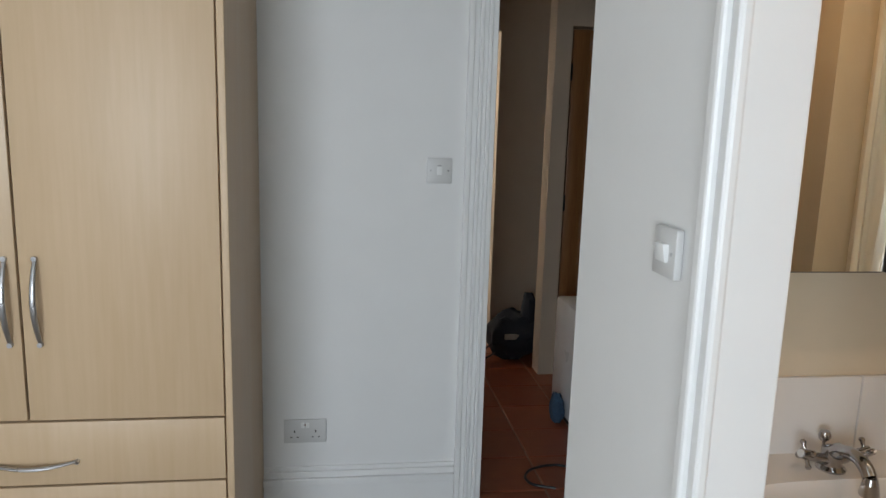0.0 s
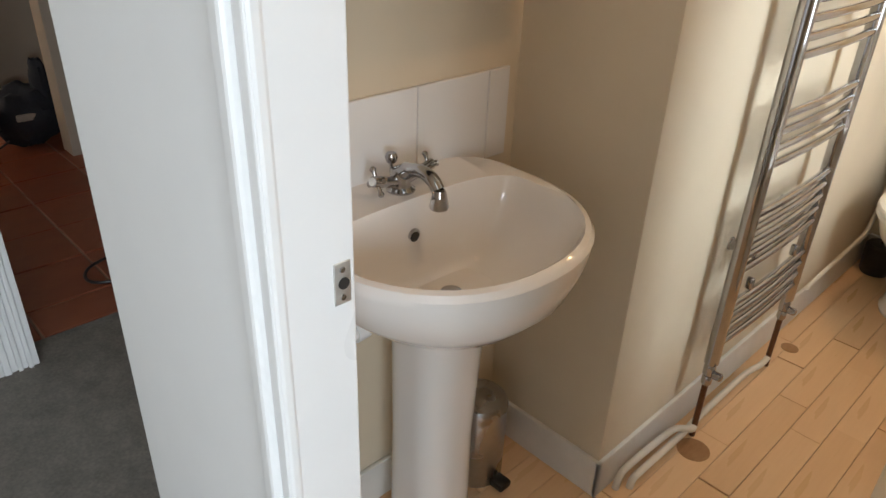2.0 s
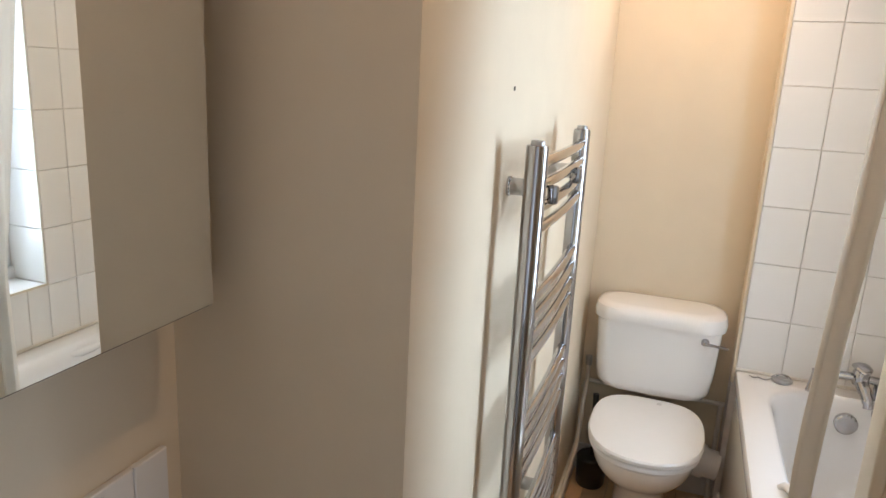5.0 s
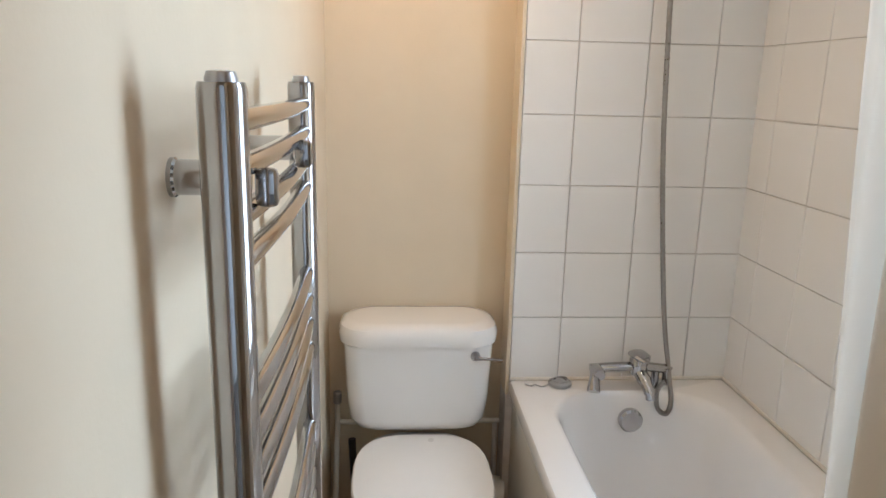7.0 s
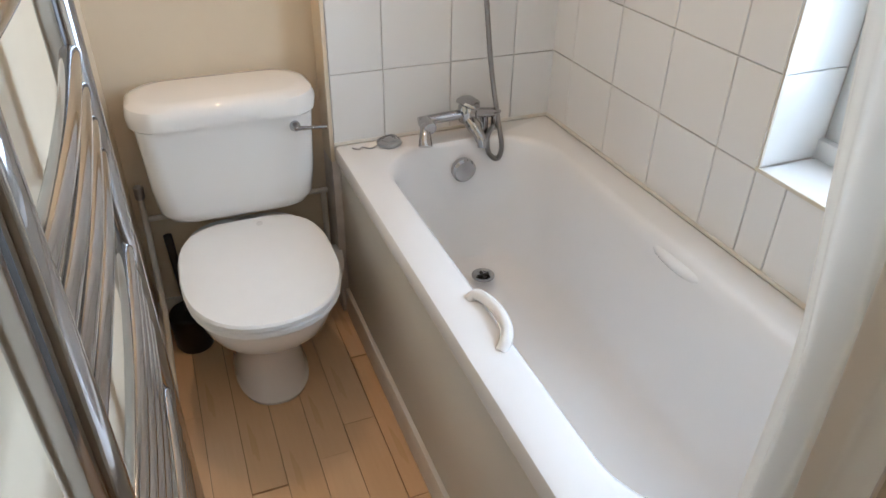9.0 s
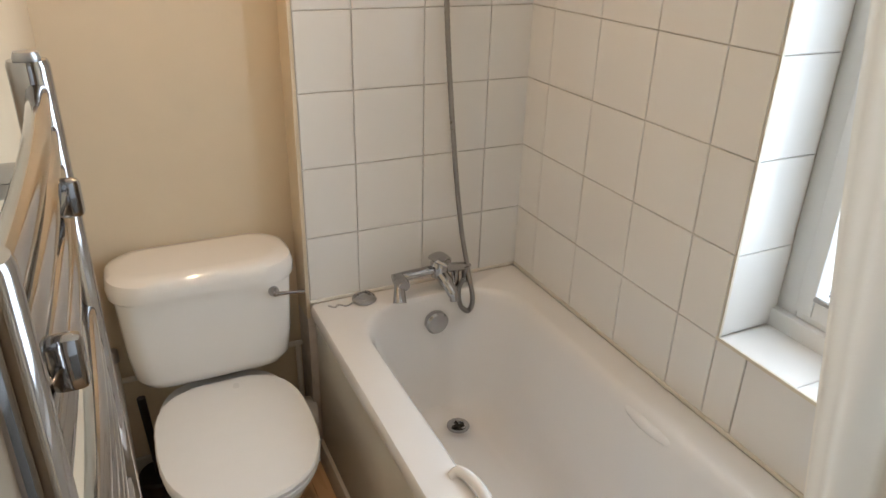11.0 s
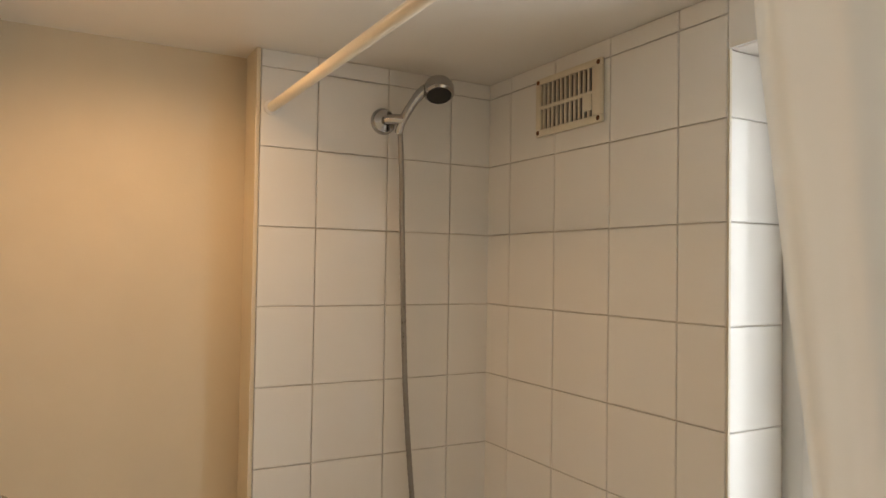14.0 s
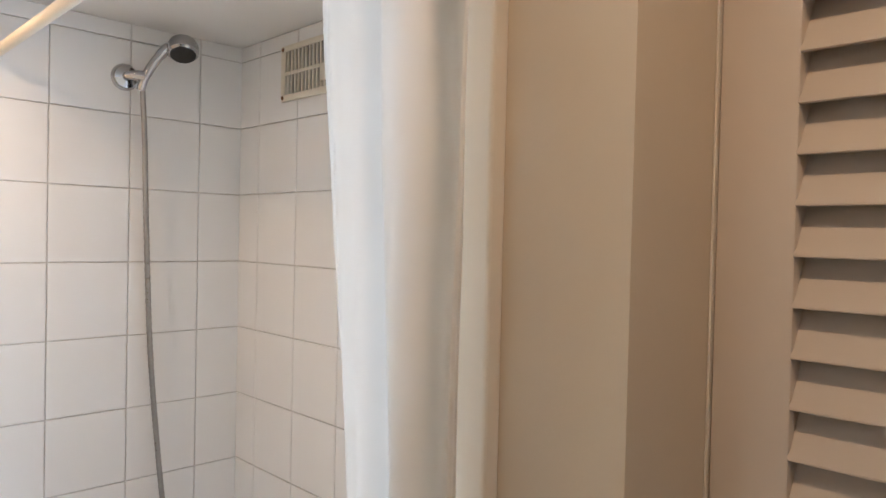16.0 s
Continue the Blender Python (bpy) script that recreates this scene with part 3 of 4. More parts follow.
lid = [egg(TX, -0.085, -0.550, 0.182, 0.415), egg(TX, -0.083, -0.558, 0.188, 0.418), egg(TX, -0.083, -0.558, 0.188, 0.428), egg(TX, -0.086, -0.553, 0.184, 0.434)]
for k in (0.97, 0.93, 0.85, 0.72, 0.55, 0.35, 0.15):
    lid.append(egg(TX, -0.322 + 0.236 * k, -0.322 - 0.231 * k, 0.184 * k, 0.434 + 0.010 * (1 - k * k)))
part("lid", loft(bmesh.new(), lid), PLASTIC, toilet)
for dx in (-0.06, 0.06):
    part("hinge", cyl((TX + dx - 0.02, -0.083, 0.42), 0.010, 0.04, "x", 14), PLASTIC, toilet)
cis = []
for z, hx, y0 in ((0.445, 0.165, -0.075), (0.455, 0.185, -0.085), (0.48, 0.200, -0.095), (0.55, 0.208, -0.102), (0.716, 0.216, -0.108)):
    cis.append(rounded(-0.958, (0.10 + y0) / 2, hx, (0.10 - y0) / 2, 0.05, z))
part("cistern", loft(bmesh.new(), cis), CERAMIC, toilet)
lidr = []
for z, g in ((0.716, 0.0), (0.719, 0.012), (0.746, 0.014), (0.766, 0.008), (0.776, -0.006), (0.779, -0.03)):
    lidr.append(rounded(-0.958, -0.004, 0.218 + g, 0.104 + g, min(0.09, 0.100 + g), z))
part("cistern_lid", loft(bmesh.new(), lidr), CERAMIC, toilet)
lev = part("flush_lever", lathe(bmesh.new(), (-0.797, -0.106, 0.690), [(0.014, 0.0), (0.014, -0.006), (0.009, -0.014), (0.006, -0.024)], "y", 18), CHROME, toilet, "chrome flush lever")
part("arm", tube(bmesh.new(), [(-0.797, -0.126, 0.690), (-0.765, -0.132, 0.690), (-0.722, -0.138, 0.688)], [0.0065, 0.0045, 0.0055], 10), CHROME, lev)

waste = thing("toilet_waste_pipe", (-0.75, 0.0, 0.12), "white plastic soil pipe beside the toilet", "pipe")
part("pipe", tube(bmesh.new(), [(-0.90, 0.02, 0.20), (-0.684, 0.02, 0.165)], 0.055, 20), PLASTIC, waste)
part("collar", tube(bmesh.new(), [(-0.78, 0.02, 0.181), (-0.735, 0.02, 0.174)], 0.064, 20), PLASTIC, waste)

brush = thing("toilet_brush", (-1.135, -0.005, FLOOR), "black plastic toilet brush in its holder", "toilet brush")
part("holder", lathe(bmesh.new(), (-1.146, 0.010, FLOOR), [(0.050, 0), (0.056, 0.01), (0.060, 0.12), (0.054, 0.128), (0.02, 0.130)], "z", 20), BLACK, brush)
part("handle", tube(bmesh.new(), [(-1.146, 0.010, 0.10), (-1.150, 0.018, 0.20), (-1.158, 0.03, 0.36)], [0.010, 0.011, 0.012], 12), BLACK, brush)

wp = thing("water_pipe", (-1.2, 0.08, FLOOR), "cream painted water pipes low on the wall", "pipe")
part("riser", tube(bmesh.new(), curve([(-1.205, -0.62, 0.13), (-1.206, -0.50, 0.135), (-1.207, -0.10, 0.15), (-1.207, -0.02, 0.19), (-1.207, 0.04, 0.30), (-1.207, 0.085, 0.36), (-1.207, 0.095, 0.47)], 6), 0.0085, 10), PIPEWHITE, wp)
part("branch", tube(bmesh.new(), [(-1.207, 0.095, 0.385), (-0.95, 0.095, 0.385), (-0.686, 0.095, 0.385)], 0.0085, 10), PIPEWHITE, wp)
part("valve", cyl((-1.207, 0.095, 0.45), 0.013, 0.04, n=12, bevel=0.003), DULL_STEEL, wp)
part("feed", tube(bmesh.new(), [(-0.70, 0.095, 0.385), (-0.70, 0.09, 0.30), (-0.70, 0.085, FLOOR)], 0.0085, 10), PIPEWHITE, wp)

# towel radiator
rad = thing("towel_radiator", (-1.15, -1.207, 0.22), "tall chrome ladder towel radiator on cream wall", "radiator")
RX, RY0, RY1 = -1.169, -1.422, -0.942
for y in (RY0, RY1):
    up = part("upright", lathe(bmesh.new(), (RX, y, 0.235), [(0.017, 0), (0.0195, 0.004), (0.0195, 1.206), (0.018, 1.211)], "z", 24), CHROME, rad)
    part("cap", lathe(bmesh.new(), (RX, y, 1.444), [(0.012, 0), (0.013, 0.004), (0.011, 0.010), (0.004, 0.011)], "z", 16), DULL_STEEL, up)
    part("valve", lathe(bmesh.new(), (RX, y, 0.165), [(0.011, 0), (0.014, 0.006), (0.014, 0.026), (0.011, 0.030), (0.016, 0.036), (0.016, 0.060), (0.012, 0.070)], "z", 16), CHROME, rad)
    part("valve_knob", lathe(bmesh.new(), (RX, y, 0.205), [(0.009, 0.012), (0.012, 0.016), (0.012, 0.034), (0.008, 0.038)], "x", 14), CHROME, rad)
    part("tail_pipe", tube(bmesh.new(), [(RX, y, FLOOR), (RX, y, 0.17)], 0.0085, 12), COPPER, rad, "tarnished copper tail pipe")
for z in (1.415, 1.376, 1.336, 1.297, 1.168, 1.128, 1.089, 1.050, 0.918, 0.880, 0.840, 0.800, 0.672, 0.635, 0.597, 0.559, 0.520, 0.416, 0.378, 0.339, 0.300):
    pts = [(RX + 0.003 + 0.007 * math.sin(math.pi * i / 10), RY0 + (RY1 - RY0) * i / 10, z) for i in range(11)]
    part("rung", tube(bmesh.new(), pts, 0.0105, 12, 1.0), CHROME, rad)
for y, z in ((-1.350, 1.362), (-1.055, 1.362), (-1.335, 0.545), (-1.055, 0.585)):
    br = part("bracket", lathe(bmesh.new(), (-1.233, y, z), [(0.018, 0), (0.018, 0.004), (0.0160, 0.006), (0.0160, 0.068)], "x", 20), CHROME, rad)
for y, z in ((-1.370, 1.358), (-1.115, 1.362), (-1.37, 0.478), (-1.10, 0.478)):
    part("clamp", boxes((-1.156, y - 0.007, z - 0.018, -1.136, y + 0.007, z + 0.016), bevel=0.005), CHROME, rad)

pipes = thing("radiator_pipes", (-1.18, -1.5, FLOOR), "white painted heating pipes running along skirting", "pipe")
part("pipe", tube(bmesh.new(), curve([(-1.203, -1.755, FLOOR), (-1.202, -1.745, 0.02), (-1.200, -1.72, 0.035), (-1.196, -1.60, 0.038), (-1.190, -1.50, 0.035), (-1.165, -1.45, 0.020), (RX, RY0, 0.012)], 6), 0.0095, 10), PIPEWHITE, pipes)
part("pipe", tube(bmesh.new(), curve([(-1.180, -1.725, FLOOR), (-1.180, -1.715, 0.005), (-1.178, -1.68, 0.012), (-1.176, -1.50, 0.012), (-1.180, -1.35, 0.012), (-1.180, -1.10, 0.012), (-1.168, -1.0, 0.012), (RX, RY1, 0.012)], 6), 0.0095, 10), PIPEWHITE, pipes)

# wash basin and pedestal
basin = thing("wash_basin", (-1.37, -2.235, FLOOR), "white ceramic pedestal wash basin with chrome tap", "basin")
BY, BZ, BXW, BXF = -2.235, 0.855, -1.578, -1.124


def basin_ring(back, front, hw, z, n=48, square=0.0):
    """D shape: straight back, round front."""
    pts = []
    cx = back + (front - back) * 0.42
    for i in range(n):
        a = 2 * math.pi * i / n
        c, s = math.cos(a), math.sin(a)
        if c >= 0:
            x = cx + (front - cx) * abs(c) ** 0.92
            y = hw * math.copysign(abs(s) ** 0.92, s)
        else:
            x = cx - (cx - back) * abs(c) ** (2 / 5.0)
            y = hw * math.copysign(abs(s) ** (2 / 3.2), s)
        pts.append(Vector((x, BY + y, z - (0.006 * max((x + 1.47) / 0.34, 0) if z > 0.73 else 0))))
    return pts


br = [basin_ring(-1.50, -1.30, 0.085, 0.655), basin_ring(-1.55, -1.245, 0.13, 0.668), basin_ring(-1.576, -1.185, 0.195, 0.705), basin_ring(BXW, -1.145, 0.240, 0.755), basin_ring(BXW, -1.128, 0.262, 0.805),
      basin_ring(BXW, BXF, 0.269, 0.834), basin_ring(BXW, BXF + 0.001, 0.270, 0.846), basin_ring(BXW, BXF - 0.006, 0.265, 0.856), basin_ring(BXW, BXF - 0.016, 0.256, 0.859),
      basin_ring(-1.462, -1.146, 0.240, 0.856), basin_ring(-1.458, -1.153, 0.234, 0.846), basin_ring(-1.453, -1.165, 0.224, 0.815), basin_ring(-1.444, -1.190, 0.200, 0.765),
      basin_ring(-1.425, -1.228, 0.155, 0.715), basin_ring(-1.400, -1.270, 0.095, 0.690), basin_ring(-1.370, -1.300, 0.03, 0.684)]
part("bowl", loft(bmesh.new(), br), CERAMIC, basin)
PY = BY + 0.006
ped = [rounded(-1.395, PY, 0.092, 0.080, 0.065, FLOOR + 0.012), rounded(-1.395, PY, 0.093, 0.081, 0.065, FLOOR + 0.024), rounded(-1.395, PY, 0.086, 0.075, 0.062, FLOOR + 0.06), rounded(-1.395, PY, 0.082, 0.074, 0.062, 0.35), rounded(-1.388, PY, 0.086, 0.080, 0.065, 0.60), rounded(-1.385, PY, 0.096, 0.092, 0.065, 0.70)]
part("pedestal", loft(bmesh.new(), ped), CERAMIC, basin)
part("overflow", lathe(bmesh.new(), (-1.4525, BY - 0.005, 0.785), [(0.016, -0.004), (0.016, 0.004), (0.012, 0.006), (0.011, 0.003), (0.005, 0.003)], "x", 20), DULL_STEEL, basin, "oval chrome ringed overflow hole")
part("overflow_hole", lathe(bmesh.new(), (-1.4470, BY - 0.005, 0.785), [(0.0105, 0), (0.010, 0.0015)], "x", 16), DARK, basin)
part("waste_ring", lathe(bmesh.new(), (-1.350, BY, 0.684), [(0.038, 0), (0.037, 0.004), (0.029, 0.0045), (0.028, 0.002)], "z", 24), CHROME, basin)
part("pop_up_plug", lathe(bmesh.new(), (-1.350, BY, 0.688), [(0.012, 0), (0.012, 0.014), (0.021, 0.018), (0.020, 0.022), (0.008, 0.025)], "z", 22), CHROME, basin)
part("plug_gap", cyl((-1.350, BY, 0.686), 0.029, 0.0035), DARK, basin)
TY = BY + 0.01
btap = part("tap_base", lathe(bmesh.new(), (-1.505, TY, 0.856), [(0.028, 0), (0.028, 0.004), (0.020, 0.010), (0.018, 0.022), (0.021, 0.030), (0.018, 0.042), (0.009, 0.048)], "z", 22), CHROME, basin, "chrome monobloc mixer with cross handles")
part("spout", tube(bmesh.new(), curve([(-1.512, TY, 0.880), (-1.486, TY, 0.902), (-1.450, TY, 0.912), (-1.420, TY, 0.906), (-1.404, TY, 0.890)], 5), [0.016] * 6 + [0.0125] * 8 + [0.013] * 7, 14), CHROME, btap)
part("nozzle", lathe(bmesh.new(), (-1.400, TY, 0.856), [(0.0165, 0), (0.018, 0.003), (0.0135, 0.028), (0.011, 0.036)], "z", 16), CHROME, btap)
part("lift_knob", lathe(bmesh.new(), (-1.532, TY, 0.880), [(0.0035, 0), (0.0035, 0.020), (0.010, 0.025), (0.0125, 0.034), (0.009, 0.043), (0.003, 0.045)], "z", 16), CHROME, btap)
for sy in (-1, 1):
    part("valve_arm", tube(bmesh.new(), [(-1.505, TY + sy * 0.013, 0.876), (-1.500, TY + sy * 0.040, 0.884), (-1.498, TY + sy * 0.055, 0.889)], [0.012, 0.0095, 0.011], 14), CHROME, btap)
    hub = Vector((-1.497, TY + sy * 0.063, 0.892))
    cr = tube(bmesh.new(), [hub - Vector((0, sy * 0.010, 0.003)), hub + Vector((0, sy * 0.010, 0.003))], [0.011, 0.0105], 14)
    for k in range(4):
        d = Vector((math.cos(k * math.pi / 2 + 0.5), 0, math.sin(k * math.pi / 2 + 0.5)))
        tube(cr, [hub + d * 0.005, hub + d * 0.018, hub + d * 0.025, hub + d * 0.029], [0.004, 0.004, 0.0065, 0.003], 10)
    part("cross_handle", cr, CHROME, btap)
    part("index_cap", tube(bmesh.new(), [hub + Vector((0, sy * 0.010, 0.003)), hub + Vector((0, sy * 0.0125, 0.004))], 0.0075, 14), PLASTIC, btap, "white ceramic cap")

bw = thing("basin_waste_pipe", (-1.5, -2.4, 0.5), "white plastic waste pipe under wash basin", "pipe")
part("pipe", tube(bmesh.new(), [(-1.50, -2.20, 0.60), (-1.50, -2.44, 0.575), (-1.50, -2.64, 0.565)], 0.021, 16), PLASTIC, bw)
part("collar", tube(bmesh.new(), [(-1.50, -2.33, 0.587), (-1.50, -2.36, 0.584)], 0.028, 16), PLASTIC, bw)

pbin = thing("pedal_bin", (-1.465, -1.985, FLOOR), "small chrome pedal bin with black pedal", "bin")
part("body", lathe(bmesh.new(), (-1.478, -1.992, FLOOR), [(0.070, 0), (0.072, 0.006), (0.072, 0.205), (0.070, 0.212)], "z", 28), DULL_STEEL, pbin)
part("lid", lathe(bmesh.new(), (-1.478, -1.992, FLOOR + 0.213), [(0.073, 0), (0.074, 0.018), (0.067, 0.034), (0.04, 0.046), (0.01, 0.051)], "z", 28), DULL_STEEL, pbin)
part("pedal", boxes((-1.408, -2.012, FLOOR + 0.008, -1.365, -1.972, FLOOR + 0.030), bevel=0.006), BLACK, pbin, "black plastic pedal")

for ob, dy, dz in ((basin, 0.009, -0.012), (bw, 0.015, 0), (pbin, 0.015, 0)):
    ob.location += Vector((-0.020, dy, dz))

# mirror cabinet
cab = thing("mirror_cabinet", (-1.51, -2.215, 1.262), "two door mirrored bathroom cabinet on the wall", "cabinet")
MZ0, MZ1 = 1.247, 1.86
part("body", boxes((-1.599, -2.513, MZ0 + 0.004, -1.506, -1.868, MZ1 - 0.002), bevel=0.002), EDGE, cab)
for y0, y1 in ((-2.515, -2.193), (-2.186, -1.866)):
    d = part("door", boxes((-1.505, y0, MZ0, -1.489, y1, MZ1), bevel=0.002), EDGE, cab, "dark edged mirror door")
    part("mirror", boxes((-1.4895, y0 + 0.003, MZ0 + 0.003, -1.4865, y1 - 0.003, MZ1 - 0.003)), MIRROR, d, "clear mirror glass")

# shower rod and curtain
rod = thing("shower_rod", (-0.65, -0.77, 2.07), "white shower curtain rod between the walls", "curtain rod")
part("pole", tube(bmesh.new(), [(-0.65, 0.004, 2.067), (-0.65, -1.508, 2.075)], 0.0125, 16), CREAM_GLOSS, rod)
part("end_socket", lathe(bmesh.new(), (-0.65, 0.0, 2.067), [(0.018, 0.0), (0.018, -0.010), (0.014, -0.014)], "y", 18), PLASTIC, rod)
part("end_socket", lathe(bmesh.new(), (-0.65, -1.506, 2.075), [(0.018, 0.0), (0.018, 0.010), (0.014, 0.014)], "y", 18), PLASTIC, rod)

curtain = thing("shower_curtain", (-0.645, -1.46, 0.45), "cream shower curtain gathered at end of rod", "curtain")
cu = bmesh.new()
NU, NV = 90, 44
rows_v = []
for j in range(NV + 1):
    v = j / NV
    z = 2.055 - 1.60 * v
    lean = min(v / 0.6, 1.0) ** 1.3
    drape = min(v / 0.12, 1.0)
    y_left = -1.386 - 0.150 * lean
    y_right = -1.515 - 0.125 * drape
    row = []
    for i in range(NU + 1):
        u = i / NU
        y = y_left + (y_right - y_left) * u
        amp = (0.003 + 0.014 * min(u * 2, 1)) * (0.8 + 0.3 * math.sin(3 * v + 2 * u))
        ph = 2 * math.pi * (2.6 * u ** 0.9 + 0.10 * math.sin(2.4 * v + 1.0))
        x = -0.660 - drape * (0.018 + 0.022 * u) - 0.030 * min(v / 0.6, 1.0) ** 2 + amp * math.sin(ph + 0.8) + 0.003 * math.sin(2 * math.pi * 5.7 * u + 4 * v) + 0.004 * u * noise.noise(Vector((u * 6, v * 5, 1)))
        y += 0.008 * u * math.sin(ph + 2.2) + 0.003 * noise.noise(Vector((u * 3, v * 9, 4)))
        row.append(cu.verts.new((x, y, z)))
    rows_v.append(row)
for a, b in zip(rows_v, rows_v[1:]):
    for i in range(NU):
        cu.faces.new((a[i], a[i + 1], b[i + 1], b[i]))
cloth = part("cloth", cu, CURTAIN, curtain)
for k in range(7):
    y = -1.39 - 0.021 * k
    ring = [(-0.65 + 0.02 * math.cos(a), y, 2.066 + 0.022 * math.sin(a)) for a in (2 * math.pi * i / 14 for i in range(15))]
    part("ring", tube(bmesh.new(), ring, 0.0022, 6), PLASTIC, curtain)

# white batten at the stub wall's edge
structure("trim_batten", boxes((-0.640, -1.590, 0.573, -0.6215, -1.530, CEIL), bevel=0.003), CREAM_GLOSS, "cream painted timber batten by the bath", "trim")

# louvred cupboard door
louv = thing("louvre_door", (-0.50, -2.13, FLOOR), "cream painted louvred cupboard door", "door")
LY0, LY1, LX = -2.55, -1.709, -0.485
lf = bmesh.new()
box(lf, LX - 0.012, LY1 - 0.062, FLOOR + 0.01, LX + 0.016, LY1, 2.05, bevel=0.003)
part("stile", lf, LOUVRE, louv)
part("stile", boxes((LX - 0.012, LY0, FLOOR + 0.01, LX + 0.016, LY0 + 0.062, 2.05), bevel=0.003), LOUVRE, louv)
for z0, z1 in ((FLOOR + 0.01, 0.16), (1.93, 2.05)):
    part("rail", boxes((LX - 0.012, LY0 + 0.062, z0, LX + 0.016, LY1 - 0.062, z1), bevel=0.003), LOUVRE, louv)
slat = bmesh.new()
box(slat, -0.004, -0.4, -0.0255, 0.004, 0.4, 0.0255, bevel=0.002)
for v in slat.verts:
    v.co = Vector((v.co.x + 0.62 * v.co.z, v.co.y * ((LY1 - LY0 - 0.12) / 0.8), v.co.z))
slat_me = bpy.data.meshes.new("slat")
slat.to_mesh(slat_me)
slat.free()
slat_me.materials.append(LOUVRE)
k = 0
zs = 0.1700
while zs < 1.93:
    ob = new("slat", slat_me)
    ob.parent = louv
    ob.location = Vector((LX + 0.006, (LY0 + LY1) / 2, zs)) - BASE[louv.name]
    zs += 0.0386
lj = boxes((-0.50, -1.7085, FLOOR, -0.47, -1.7062, CEIL), bevel=0.001)
structure("trim_cupboard_frame", lj, CREAM_GLOSS, "cream cupboard door frame", "trim")

# vent
vent = thing("wall_vent", (0.0, -0.37, 2.095), "aged cream plastic louvre vent with rusty screws", "vent")
VY0, VY1, VZ0, VZ1 = -0.497, -0.245, 2.020, 2.172
vb = bmesh.new()
for r in ((VY0, VY1, VZ0, VZ0 + 0.018), (VY0, VY1, VZ1 - 0.016, VZ1), (VY0, VY0 + 0.028, VZ0 + 0.018, VZ1 - 0.016), (VY1 - 0.022, VY1, VZ0 + 0.018, VZ1 - 0.016)):
    box(vb, -0.014, r[0], r[2], -0.003, r[1], r[3], bevel=0.002)
part("frame", vb, AGED, vent)
# near-black sheet stands in for the shade between the slats
part("slot_shade", boxes((-0.006, VY0 + 0.02, VZ0 + 0.014, -0.0035, VY1 - 0.016, VZ1 - 0.012)), DARK, vent)
for i in range(12):
    y = VY1 - 0.030 - i * 0.0172
    part("slat", boxes((-0.013, y - 0.0065, VZ0 + 0.018, -0.0065, y, VZ1 - 0.016), bevel=0.001), AGED, vent)
part("crossbar", boxes((-0.0135, VY0 + 0.028, 2.090, -0.0066, VY1 - 0.022, 2.099), bevel=0.001), AGED, vent)
part("slider", boxes((-0.017, VY0 + 0.032, 2.052, -0.0125, VY0 + 0.062, 2.092), bevel=0.002), AGED, vent)
for y in (VY0 + 0.010, VY1 - 0.010):
    for z in (VZ0 + 0.010, VZ1 - 0.010):
        part("screw", lathe(bmesh.new(), (-0.014, y, z), [(0.006, 0.0), (0.005, -0.002), (0.002, -0.003)], "x", 10), COPPER, vent)

# ceiling spots, the second an added fixture out of sight
for sx, sy in SPOTS:
    dl = thing("downlight", (sx, sy, CEIL), "recessed chrome ceiling spotlight switched on", "ceiling light", "bathroom downlights")
    part("bezel", lathe(bmesh.new(), (sx, sy, CEIL), [(0.030, 0.002), (0.030, -0.004), (0.036, -0.006), (0.043, -0.003), (0.043, 0.001)], "z", 28), CHROME, dl)
    part("lens", lathe(bmesh.new(), (sx, sy, CEIL), [(0.029, 0.0), (0.026, -0.0035), (0.005, -0.004)], "z", 24), GLOW, dl, "glowing warm lamp")

# small marks: filled pipe holes in the floor, a screw hole in the wall
for cx, cy, r in ((-1.136, -1.474, 0.045), (-1.155, -0.785, 0.028)):
    pt = part("floor_patch", lathe(bmesh.new(), (cx, cy, FLOOR - 0.001), [(r, 0), (r, 0.0022), (r - 0.003, 0.0028)], "z", 28), KNOT)
    tagged(pt, "round brown wood patch let into beech floor", "floor patch")
tagged(part("wall_plug", cyl((-1.2335, -1.356, 1.535), 0.004, 0.002, "x", 10), DARK), "small dark screw hole in cream wall", "screw hole")

# ---- bedroom things ----
def plate(name, label, cat, y0, y1, z0, z1, x=-2.72):
    ob = thing(name, (x, (y0 + y1) / 2, z0), label, cat)
    part("plate", boxes((x - 0.001, y0, z0, x + 0.009, y1, z1), bevel=0.003), PLATE, ob)
    return ob


sw1 = plate("fused_switch", "white square fused switch plate on white wall", "switch", -2.904, -2.818, 1.306, 1.392)
part("rocker", boxes((-2.7115, -2.870, 1.335, -2.7075, -2.852, 1.363), bevel=0.0015), PLASTIC, sw1)
for dy in (-0.030, 0.030):
    part("screw", cyl((-2.7115, -2.861 + dy, 1.349), 0.003, 0.0015, "x", 10), DULL_STEEL, sw1)
sw1.location += Vector((0, 0.004, -0.010))
part("indicator", boxes((-2.7112, -2.868, 1.365, -2.7104, -2.854, 1.3665)), DARK, sw1)

